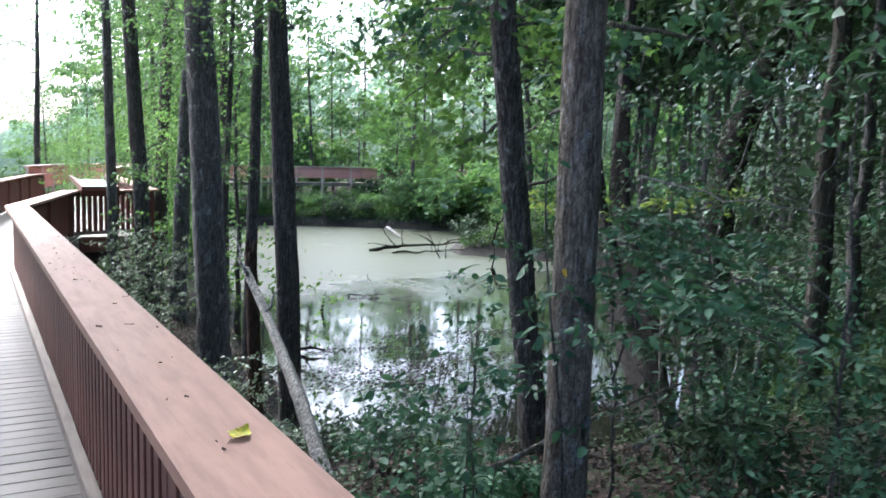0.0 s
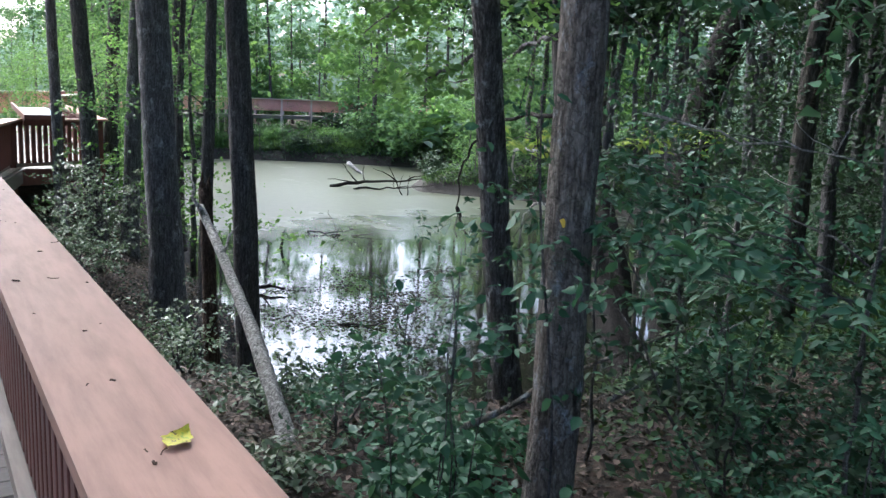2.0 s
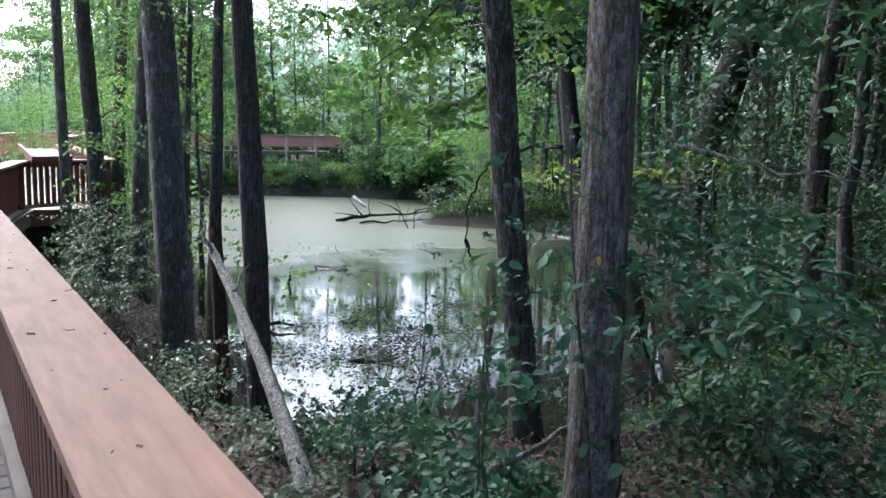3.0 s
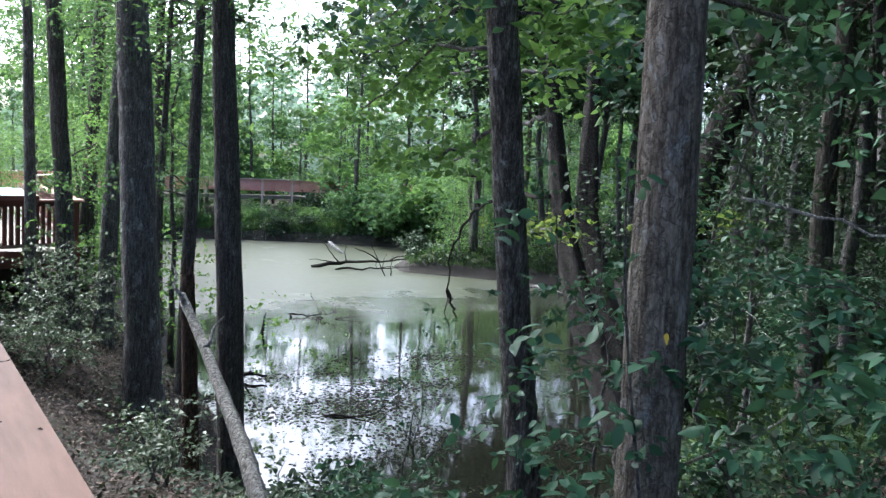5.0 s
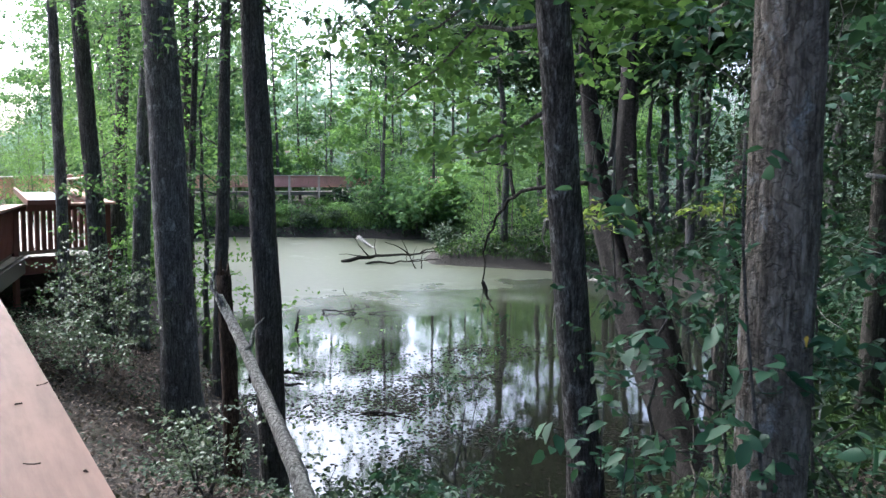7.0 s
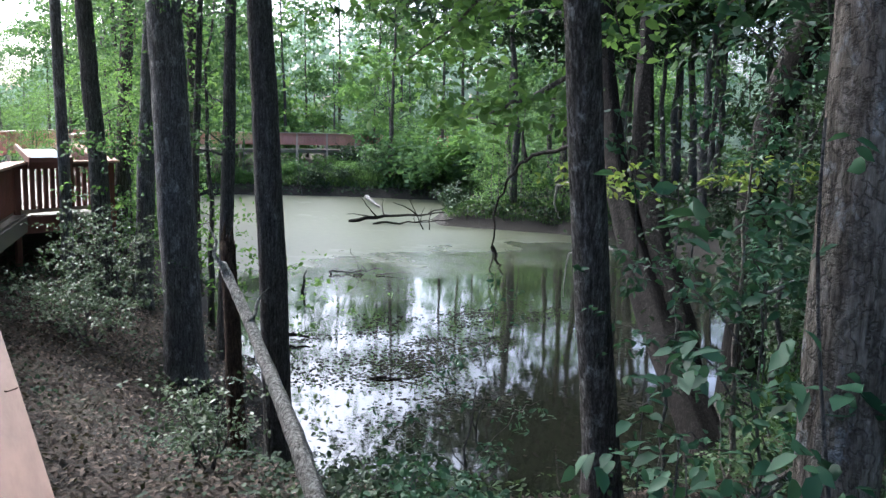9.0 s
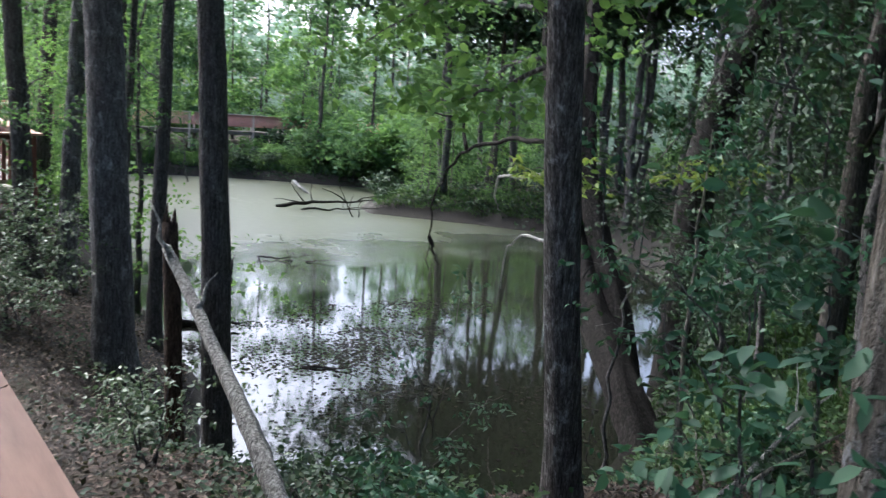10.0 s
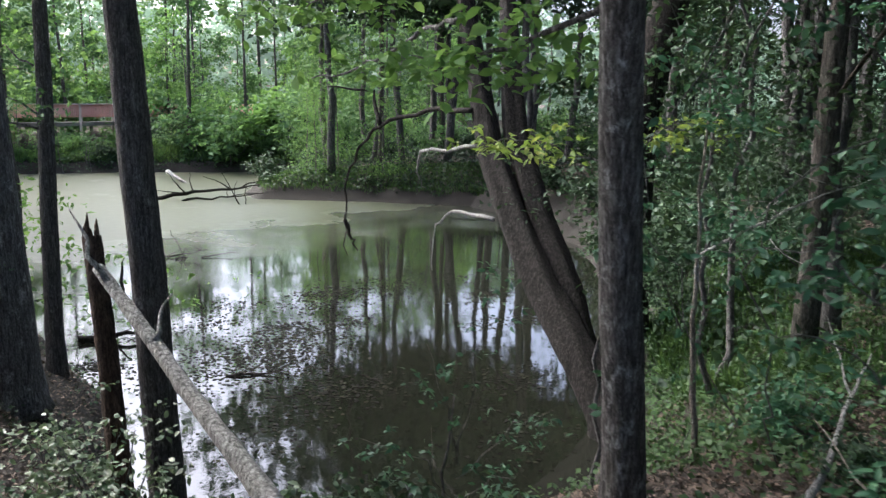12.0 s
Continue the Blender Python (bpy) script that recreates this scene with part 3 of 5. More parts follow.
def boughs(t, bark, leaf_mat, paths, r0, per, length, leaf, seed, n_anchor=40, spread=0.25, start=0.3, wide=0.3):
    """Low boughs of a tree, in the world's metres, with leaf sprays along their outer part."""
    inv = t.matrix_basis.inverted()
    lt, anchors = [], []
    g = np.random.default_rng(seed)
    for p in paths:
        P = np.array([inv @ Vector(q) for q in p])
        m = 4 * (len(P) - 1) + 1
        tt = np.linspace(0, len(P) - 1, m)
        Q = np.stack([np.interp(tt, np.arange(len(P)), P[:, k]) for k in range(3)], 1)
        Q[1:-1] += g.normal(0, 0.02 + 0.12 * r0, (m - 2, 3))
        lt.append(tube(Q, np.linspace(r0, r0 * 0.22, m), 6, 0.04, 0, int(g.integers(1e9))))
        k = g.uniform(start, 1, n_anchor)
        A = np.stack([np.interp(k * (m - 1), np.arange(m), Q[:, j]) for j in range(3)], 1)
        anchors.append(A + g.normal(0, spread, A.shape) * np.array([1, 1, 0.45]))
    for v, f in lt:
        part("bough", mesh_of("bough", v, f, bark, True), t)
    if per:
        part("foliage", foliage("foliage", np.concatenate(anchors), per, length, leaf, leaf_mat, seed + 5, wide=wide, fine=True), t)


# trees along the near bank
tree_c = tree(1.92, 3.25, 0.225, 11, BARK_GREY, LEAF_NEAR, "grey-brown rough-barked tree with pale streaks beside the railing", (0.022, 0.02), (2.8, 2.0), n_leaf=420, low=0.55, seg=30, seed=11)
tree_m = tree(4.02, 6.33, 0.26, 12, BARK_LICHEN, LEAF_NEAR, "dark tree with white lichen flecks on the pond bank", (-0.166, -0.057), (3.2, 2.4), n_leaf=420, low=0.5, seg=28, seed=12)
tree_b = tree(3.15, 10.68, 0.33, 14, BARK_DARK, LEAF_FAR, "straight dark-barked tree at the pond's edge", (-0.039, 0.006), (4.0, 2.4), n_leaf=760, low=0.62, seg=24, seed=13)
tree_a = tree(2.86, 13.6, 0.53, 16, BARK_ASH, LEAF_FAR, "thick dark tree with pale lichen on the leafy bank", (-0.04, 0.0), (4.2, 2.6), n_leaf=700, low=0.62, seg=26, seed=14)
tree_e = tree(3.97, 15.5, 0.25, 12, BARK_DARK, LEAF_FAR, "slim dark tree at the water's edge", (0.031, 0.012), (1.8, 2), n_leaf=160, low=0.5, seg=12, seed=15)
tree(3.6, 16.4, 0.16, 10, BARK_DARK, LEAF_FAR, "slim leaning tree at the water's edge", (0.05, 0), (1.6, 1.6), n_leaf=140, low=0.5, seg=10, seed=25)
tree_f = tree(3.13, 17.8, 0.34, 14, BARK_ASH, LEAF_FAR, "dark straight tree on the leafy bank", (0.05, 0), (2.4, 2.2), n_leaf=160, low=0.62, seed=16)
tree_g = tree(2.47, 17.2, 0.33, 14, BARK_DARK, LEAF_FAR, "dark tree on the bank near the boardwalk", (-0.046, 0), (2.4, 2.2), n_leaf=160, low=0.62, seed=17)
tree(1.87, 17.55, 0.21, 13, BARK_ASH, LEAF_FAR, "slim tree beside the boardwalk's sign", (-0.014, 0), (2.2, 2.2), n_leaf=160, low=0.62, seed=18)
tree_h = tree(3.75, 23.5, 0.36, 16, BARK_FAR, LEAF_FAR, "pale grey tree on the far-off bank", (0.062, 0), (2.6, 2.4), n_leaf=200, low=0.55, seed=19)
tree_i = tree(5.35, 22.5, 0.30, 15, BARK_FAR, LEAF_FAR, "grey tree behind the lichened trunk", (0.0, 0), (2.4, 2.2), n_leaf=200, low=0.55, seed=20)

post_tree = tree(-0.56, 24.2, 0.42, 15, BARK_DARK, LEAF_FAR, "dark tree behind the railing with small trail boxes on it", (0.0, 0), (2.6, 2.4), n_leaf=160, low=0.6, seg=14, seed=26)
tree(1.9, 40.0, 0.30, 13, BARK_FAR, LEAF_FAR, "grey tree behind the far bend of the boardwalk", (0.02, 0), (2.4, 2.2), n_leaf=160, low=0.5, seg=10, seed=27)
tree(0.2, 36.0, 0.26, 13, BARK_FAR, LEAF_FAR, "forked grey tree beyond the boardwalk", (-0.05, 0), (2.4, 2.2), n_leaf=160, low=0.5, seg=10, seed=28)
marker = thing("trail_marker", (-0.56, 23.95, 1.95), "small dark and red marker boxes fixed to a tree", "sign")
for nm, x, z, w, h, mat in (("upper_box", 0.26, 0.62, 0.40, 0.15, BARK_HOLLOW), ("lower_box", 0.20, 0.30, 0.40, 0.24, RAIL_PAINT)):
    me = box_mesh(nm, w, 0.10, h, mat, 0.01)
    me.transform(Matrix.Translation((x, 0, z)))
    part(nm, me, marker)

# low boughs hanging over the pond
boughs(tree_m, BARK_DARK, LEAF_BRIGHT, [[(3.55, 6.2, 2.1), (3.84, 7.13, 1.85), (3.81, 7.6, 1.75), (3.82, 8.4, 1.85)], [(3.45, 6.1, 3.0), (3.7, 7.6, 2.9), (3.6, 9.2, 2.6)], [(3.45, 6.1, 2.6), (4.4, 7.0, 2.7), (5.2, 7.6, 2.4)]], 0.022, 7, 0.35, 0.10, 301, 60, 0.24, 0.2, 0.33)
for i, (t, z0, z1, reach) in enumerate(((tree_a, 2.6, 5.5, 1.9), (tree_b, 2.8, 5.0, 1.6), (tree_e, 0.8, 4.5, 1.6), (tree_f, 1.2, 5.5, 2.0), (tree_g, 0.9, 5.5, 2.0), (tree_h, 1.0, 7.0, 2.4), (tree_i, 1.0, 7.0, 2.4))):
    gb = np.random.default_rng(360 + i)
    o = t.matrix_basis.translation
    paths = []
    for k in range(5):
        z, a = gb.uniform(z0, z1), gb.uniform(0, 6.28)
        q = Vector((math.cos(a), math.sin(a), 0)) * reach * gb.uniform(0.7, 1.1)
        paths.append([(o.x, o.y, z), (o.x + q.x * 0.5, o.y + q.y * 0.5, z + 0.25), (o.x + q.x, o.y + q.y, z + 0.1)])
    boughs(t, BARK_DARK, LEAF_FAR, paths, 0.015, 6, 0.4, 0.085, 370 + i, 30, 0.28, 0.25, 0.28)
boughs(tree_c, BARK_GREY, LEAF_NEAR, [[(2.3, 3.5, 2.2), (2.9, 4.3, 2.35), (3.4, 5.0, 2.2)], [(2.3, 3.5, 2.3), (3.1, 3.6, 2.3), (3.9, 3.9, 2.0)], [(2.3, 3.6, 2.5), (2.0, 4.6, 2.55), (2.2, 5.8, 2.45)]], 0.016, 7, 0.3, 0.085, 302, 30, 0.16, 0.25, 0.30)

boughs(tree_m, BARK_DARK, LEAF_BRIGHT, [[(3.35, 6.1, 2.5), (3.9, 7.8, 2.75), (4.2, 9.4, 2.4), (4.3, 10.2, 2.25)], [(3.35, 6.1, 2.9), (4.1, 7.6, 3.0), (4.7, 9.0, 2.75), (5.2, 10.2, 2.6)],
                                       [(3.25, 6.1, 3.3), (4.0, 8.5, 3.5), (4.7, 11.2, 3.3)], [(3.3, 6.1, 2.7), (4.0, 6.1, 2.85), (4.7, 6.6, 2.7)]], 0.02, 7, 0.36, 0.105, 311, 62, 0.2, 0.3, 0.34)

# tree that leans out of the pond and forks
lean = thing("tree", (8.64, 9.27, -2.95), "dark forked tree leaning over the pond with hollowed grey wood", "tree")


def local(P, o):
    return np.array(P) - np.array(o)


def fine(P, m):
    P = np.array(P, float)
    t, u = np.linspace(0, len(P) - 1, m), np.arange(len(P))
    return np.stack([np.interp(t, u, P[:, k]) for k in range(3)], 1)


LO = (8.64, 9.27, -2.95)
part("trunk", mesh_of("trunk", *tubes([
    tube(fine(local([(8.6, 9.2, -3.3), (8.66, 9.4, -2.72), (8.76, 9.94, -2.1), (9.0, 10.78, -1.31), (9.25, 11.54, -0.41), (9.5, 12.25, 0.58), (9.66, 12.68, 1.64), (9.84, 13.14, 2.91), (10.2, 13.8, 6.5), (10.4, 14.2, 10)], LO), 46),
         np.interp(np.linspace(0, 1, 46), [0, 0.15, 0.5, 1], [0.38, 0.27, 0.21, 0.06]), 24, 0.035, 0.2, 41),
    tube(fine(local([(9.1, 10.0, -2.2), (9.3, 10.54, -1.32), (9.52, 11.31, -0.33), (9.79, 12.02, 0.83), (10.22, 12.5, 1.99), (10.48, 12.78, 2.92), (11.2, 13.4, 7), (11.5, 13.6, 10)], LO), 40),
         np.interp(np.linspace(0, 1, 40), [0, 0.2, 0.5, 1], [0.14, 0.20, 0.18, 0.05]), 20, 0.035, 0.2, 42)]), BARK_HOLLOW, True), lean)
boughs(lean, BARK_DARK, LEAF_FAR, [[(9.74, 13.1, 2.64), (9.97, 14.07, 2.53), (9.92, 14.92, 2.24), (9.83, 15.79, 1.92), (9.71, 17.04, 1.76)], [(9.9, 13.2, 3.4), (9.4, 14.5, 3.6), (8.6, 16.2, 3.2)]], 0.06, 6, 0.4, 0.09, 303, 60, 0.30, 0.2, 0.36)
boughs(lean, WETWOOD, LEAF_FAR, [[(9.43, 12.6, 1.2), (9.76, 13.91, 1.19), (9.84, 15.21, 0.92), (10.05, 16.05, 0.52), (9.92, 16.29, -0.14), (9.91, 16.36, -0.94), (9.88, 16.24, -1.62)], [(9.84, 15.21, 0.92), (10.0, 15.6, 1.5), (9.6, 16.4, 1.6)],
                               [(9.91, 16.36, -0.94), (10.05, 16.3, -1.3), (10.1, 16.2, -1.55)]], 0.045, 0, 0, 0, 304)
boughs(lean, DEADWOOD, LEAF_FAR, [[(9.35, 12.4, 0.66), (9.58, 13.89, 0.5), (9.68, 14.12, 0.1), (9.77, 13.97, -0.12)], [(9.3, 12.0, -0.42), (9.7, 13.22, -0.43), (9.74, 13.68, -0.72), (9.66, 13.69, -1.5)]], 0.035, 0, 0, 0, 305)
g0 = np.random.default_rng(44)
part("crown", foliage("crown", blob_anchors(g0, 420, (1.8, 4.6, 11), (3.4, 3.4, 2.6), clumps=14), 8, 0.6, 0.13, LEAF_FAR, 46), lean)

lean.matrix_basis = Matrix.Translation((9.13, 9.63, -3.05)) @ Matrix.Scale(1.065, 4)

# thick dark trunk that bends away over the thicket
RO = (9.8, 10.1, gz(9.8, 10.1))
bent = thing("tree", RO, "thick dark bent tree at the thicket's edge", "tree")
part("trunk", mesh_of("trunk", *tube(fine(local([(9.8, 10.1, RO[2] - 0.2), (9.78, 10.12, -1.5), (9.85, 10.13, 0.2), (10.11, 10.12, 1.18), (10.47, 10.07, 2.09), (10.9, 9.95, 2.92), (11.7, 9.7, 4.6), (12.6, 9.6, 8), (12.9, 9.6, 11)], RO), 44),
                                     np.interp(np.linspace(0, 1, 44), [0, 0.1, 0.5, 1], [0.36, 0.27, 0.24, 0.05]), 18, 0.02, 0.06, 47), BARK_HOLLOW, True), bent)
gq = np.random.default_rng(48)
part("crown", foliage("crown", blob_anchors(gq, 900, (2.8, -0.5, 12.0), (3.6, 3.6, 2.6), clumps=14), 8, 0.6, 0.13, LEAF_DARK, 49), bent)

bent.matrix_basis = Matrix.Translation((11.0, 10.7, gz(11.0, 10.7))) @ Matrix.Scale(1.13, 4)

# ---- woods: a few kinds of tree, repeated ----


def kind_of_tree(dia, tall, reach, n, leaf, mat, bark, seed, label, low=0.14, bend=0.05):
    g = np.random.default_rng(seed)
    t = thing("tree", (0, 0, 0), label, "tree", "trees of the surrounding woods")
    zz = np.linspace(0, tall, 16)
    P = np.stack([np.cumsum(g.normal(0, bend, 16)), np.cumsum(g.normal(0, bend, 16)), zz], 1)
    part("trunk", mesh_of("trunk", *tube(P, dia / 2 * np.linspace(1.15, 0.1, 16), 8, 0.03, 0.03, seed), bark, True), t)
    lt, tips = limb_set(g, tall * low, tall * 0.95, P, 8, reach, dia * 0.11, 0.45, 3)
    for v, f in lt:
        part("limb", mesh_of("limb", v, f, bark, True), t)
    a = np.vstack([tips[g.integers(0, len(tips), n)] + g.normal(0, 1, (n, 3)) * np.array([0.7, 0.7, 0.35]),
                   blob_anchors(g, n // 2, (0, 0, tall * 0.68), (reach, reach, tall * 0.32), clumps=16)])
    part("crown", foliage("crown", a, 7, 0.9, leaf, mat, seed + 1, droop=0.3), t)
    return t


KINDS = [kind_of_tree(0.34, 15, 3.6, 250, 0.44, LEAF_FAR, BARK_FAR, 501, "slender green woodland tree"),
         kind_of_tree(0.28, 12, 3.2, 250, 0.42, LEAF_BRIGHT, BARK_FAR, 502, "light green leafy woodland tree"),
         kind_of_tree(0.40, 16, 3.8, 270, 0.44, LEAF_FAR, BARK_DARK, 503, "tall dark-trunked woodland tree"),
         kind_of_tree(0.20, 9, 2.6, 230, 0.35, LEAF_BRIGHT, BARK_FAR, 504, "young bright green tree", 0.08)]
SLENDER = kind_of_tree(0.30, 21, 3.0, 130, 0.36, LEAF_FAR, BARK_FAR, 505, "tall slender tree with a thin crown", 0.35)
YOUNG = kind_of_tree(0.12, 8, 1.9, 300, 0.12, LEAF_BRIGHT, BARK_DARK, 506, "young fine-leaved tree by the water", 0.06)
TALL = kind_of_tree(0.22, 14, 2.8, 330, 0.19, LEAF_FAR, BARK_DARK, 508, "tall fine-leaved tree on the pond bank", 0.2)
FINE = kind_of_tree(0.2, 11, 3.6, 760, 0.12, LEAF_DARK, BARK_DARK, 509, "small-leaved tree added to shade the thicket", 0.42)
# Added kind of tree: its high crown blocks light and darkens reflections.
CANOPY = kind_of_tree(0.24, 12, 4.2, 300, 0.31, LEAF_DARK, BARK_DARK, 507, "dark tree added for its high light-blocking crown", 0.5)
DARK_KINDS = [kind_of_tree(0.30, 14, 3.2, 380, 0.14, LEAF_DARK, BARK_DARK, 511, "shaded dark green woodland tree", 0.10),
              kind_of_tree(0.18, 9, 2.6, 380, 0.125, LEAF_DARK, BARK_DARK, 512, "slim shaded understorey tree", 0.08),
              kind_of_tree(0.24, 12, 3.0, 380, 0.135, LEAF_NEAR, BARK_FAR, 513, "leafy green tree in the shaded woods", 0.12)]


def walk_distance(x, y):
    best = 1e9
    for path in (RIGHT_RAIL, LEFT_RAIL):
        for (ax, ay), (bx, by) in zip(path[:-1], path[1:]):
            dx, dy = bx - ax, by - ay
            t = min(1, max(0, ((x - ax) * dx + (y - ay) * dy) / (dx * dx + dy * dy)))
            best = min(best, math.hypot(x - ax - t * dx, y - ay - t * dy))
    return best


def plant(kinds, n, xr, yr, seed, shore=1.5, path=1.9, scale=(0.8, 1.2), gap=1.6, near=0.0, clear=True):
    g = np.random.default_rng(seed)
    placed = []
    tries = 0
    while len(placed) < n and tries < n * 30:
        tries += 1
        x, y = g.uniform(*xr), g.uniform(*yr)
        if pond_distance(np.array([x]), np.array([y]))[0] < shore or walk_distance(x, y) < path or math.hypot(x, y - 2) < near:
            continue
        if clear and 1.5 < x < 9.2 and 3.2 < y < 14:
            continue
        if any((x - a) ** 2 + (y - b) ** 2 < gap * gap for a, b in placed):
            continue
        placed.append((x, y))
        s = g.uniform(*scale)
        bearing = math.degrees(math.atan2(x, y))
        if y > 26 and bearing < 5.5:
            s *= 0.5
        elif y > 25 and bearing < 41 and kinds[0] is KINDS[0]:
            s *= 0.66
        k = kinds[int(g.integers(len(kinds)))]
        copy_thing(k, Matrix.Translation((x, y, gz(x, y) - 0.05)) @ Matrix.Rotation(g.uniform(0, 6.28), 4, "Z") @ Matrix.Rotation(g.normal(0, 0.03), 4, "X") @ Matrix.Scale(s, 4))
    return placed


plant(KINDS, 46, (-2, 75), (62, 90), 601, gap=2.6, scale=(0.8, 1.2))
plant(KINDS, 10, (27, 50), (46, 58), 602, shore=1.0, path=1.5, scale=(0.4, 0.7))
plant(KINDS, 16, (-30, -4.5), (10, 70), 603, path=2.5, gap=3.0)
plant(KINDS[:1] + KINDS[2:3] + DARK_KINDS, 26, (24, 60), (20, 56), 604, shore=1.0, gap=2.2, scale=(0.6, 0.95))
plant(DARK_KINDS, 38, (8, 34), (-6, 24), 605, shore=1.2, gap=1.7, near=8.5)
plant(KINDS[1:], 7, (12, 26), (67, 76), 620, gap=2.0, scale=(0.7, 0.9))
plant([SLENDER], 22, (8, 70), (62, 86), 607, gap=2.5, scale=(0.8, 1.2))
plant([SLENDER], 10, (24, 55), (26, 55), 608, shore=1.0, gap=2.5, scale=(0.7, 1.0))
plant([YOUNG], 5, (15, 18.5), (58.8, 61), 626, shore=0.2, path=0.5, scale=(0.5, 0.7), gap=0.7)
plant([TALL], 8, (2.6, 9.5), (24, 50), 616, shore=0.3, path=0.9, scale=(0.8, 1.15), gap=1.8)
plant([YOUNG], 15, (2.4, 9), (16, 46), 609, shore=0.1, path=0.9, scale=(0.6, 1.0), gap=1.3)
plant([YOUNG], 4, (21.5, 28), (33, 40), 610, shore=0.3, scale=(0.5, 0.8), gap=1.5)
# Tall crowns added so that the near water mirrors dark.
plant([CANOPY], 9, (24.5, 33), (31, 41), 625, gap=2.0, shore=0.5, scale=(1.2, 1.7))
# Unseen trees behind the walk, added to cut the light from there.
plant(KINDS[:3] + [CANOPY], 12, (-20, 22), (-30, -12), 606, gap=3.0)
# Trees added over the right side to shade the thicket.
plant([FINE], 6, (4.6, 10), (-5, 3.0), 612, gap=2.0, near=3.0)
# Unseen crowns left of the deck, added to shade cap and thicket.
plant([CANOPY], 6, (-9, -3.2), (-1, 14), 613, gap=2.4, path=0.5)
plant(DARK_KINDS[:2] + [CANOPY], 20, (16, 36), (3, 14), 627, gap=1.6, scale=(0.9, 1.3))
# Canopy added to darken the right-hand thicket.
plant([CANOPY], 15, (8.5, 24), (-4, 10.5), 614, gap=1.8, scale=(0.8, 1.2))
# More tall crowns, added to darken what the water reflects.
plant([CANOPY], 11, (24.6, 33), (20, 31), 619, gap=1.8, shore=0.5, scale=(1.1, 1.6))
plant([CANOPY], 13, (15, 30), (8, 17.5), 615, gap=1.8, shore=0.6, scale=(0.9, 1.5))
for k, at in zip(KINDS + [SLENDER, YOUNG, TALL, FINE, CANOPY] + DARK_KINDS, ((40, 80), (52, 70), (-12, 44), (30, 62.5), (20, 66), (4.6, 18.5), (6.2, 27), (4.6, 0.2), (-4.4, 3), (34, 6), (15, 4.5), (24, 12))):
    k.matrix_basis = Matrix.Translation((*at, gz(*at) - 0.05))

# ---- shrubs ----


def kind_of_shrub(r, tall, n, leaf, mat, seed, label, per=8, length=0.3, wide=0.3, stems=6, group="shrubs of the woods", stem_mat=None, near=False, stem_r=0.012):
    g = np.random.default_rng(seed)
    t = thing("shrub", (0, 0, 0), label, "shrub", group)
    st, tips = [], []
    for i in range(stems):
        a, q = g.uniform(0, 6.28), r * g.uniform(0.3, 0.95)
        e = (math.cos(a) * q, math.sin(a) * q, tall * g.uniform(0.5, 1.0))
        w = wander((g.normal(0, 0.05), g.normal(0, 0.05), -0.05), e, 7, 0.12 * r, int(g.integers(1e9)))
        st.append(tube(w, np.linspace(stem_r + 0.006 * r, 0.0025, 7), 4, 0.02, 0, i))
        tips.append(w[3:])
    for v, f in st:
        part("stem", mesh_of("stem", v, f, stem_mat or BARK_DARK, True), t)
    tips = np.concatenate(tips)
    a = tips[g.integers(0, len(tips), n)] + g.normal(0, 1, (n, 3)) * np.array([r * 0.22, r * 0.22, tall * 0.12])
    a[:, 2] = np.maximum(a[:, 2], 0.04)
    part("foliage", foliage("foliage", a, per, length, leaf, mat, seed + 1, wide=wide, fine=near), t)
    return t


SHRUBS_FAR = [kind_of_shrub(1.6, 1.9, 190, 0.22, LEAF_FAR, 701, "green shrub on the far bank", 5, 0.5, stems=3),
              kind_of_shrub(1.9, 1.5, 190, 0.20, LEAF_DARK, 702, "dark dense shrub at the far water's edge", 5, 0.5, stems=3),
              kind_of_shrub(1.3, 2.4, 180, 0.23, LEAF_BRIGHT, 703, "bright green shrub on the far bank", 5, 0.5, stems=3)]
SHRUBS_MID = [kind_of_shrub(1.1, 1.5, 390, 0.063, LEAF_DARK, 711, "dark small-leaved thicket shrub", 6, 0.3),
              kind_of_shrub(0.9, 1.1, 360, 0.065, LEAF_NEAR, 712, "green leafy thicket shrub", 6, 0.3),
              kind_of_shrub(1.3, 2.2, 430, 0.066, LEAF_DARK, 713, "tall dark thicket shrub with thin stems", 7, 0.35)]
plant(SHRUBS_FAR, 44, (4, 48), (45, 58), 801, shore=0.3, path=0.8, scale=(0.45, 0.8), gap=1.0)
plant(SHRUBS_FAR, 44, (-4, 60), (60, 78), 802, path=1.0, scale=(1.2, 2.2), gap=1.4)
plant(SHRUBS_FAR, 18, (26.5, 38), (45, 57), 810, shore=0.2, path=1.2, scale=(1.1, 1.9), gap=1.2)
plant(SHRUBS_FAR, 12, (4, 16.5), (44, 55), 811, shore=0.2, path=1.0, scale=(0.8, 1.3), gap=1.0)
plant([SHRUBS_FAR[1]], 22, (15, 34), (40, 57), 803, shore=0.15, path=1.0, scale=(0.5, 0.9), gap=0.9)
plant([SHRUBS_FAR[1], SHRUBS_FAR[0]], 34, (24, 46), (12, 46), 804, shore=0.6, scale=(0.6, 1.2), gap=1.2)
plant([SHRUBS_FAR[1]], 16, (12, 25), (11, 26), 809, shore=0.2, scale=(0.5, 1.0), gap=1.2)
plant(SHRUBS_FAR, 12, (3, 12), (26, 56), 808, shore=0.3, path=0.9, scale=(0.6, 1.1), gap=1.2)
plant(SHRUBS_MID, 40, (5.5, 24), (-4, 20), 805, shore=0.7, path=2.0, scale=(0.8, 1.5), gap=0.8, near=6.2)
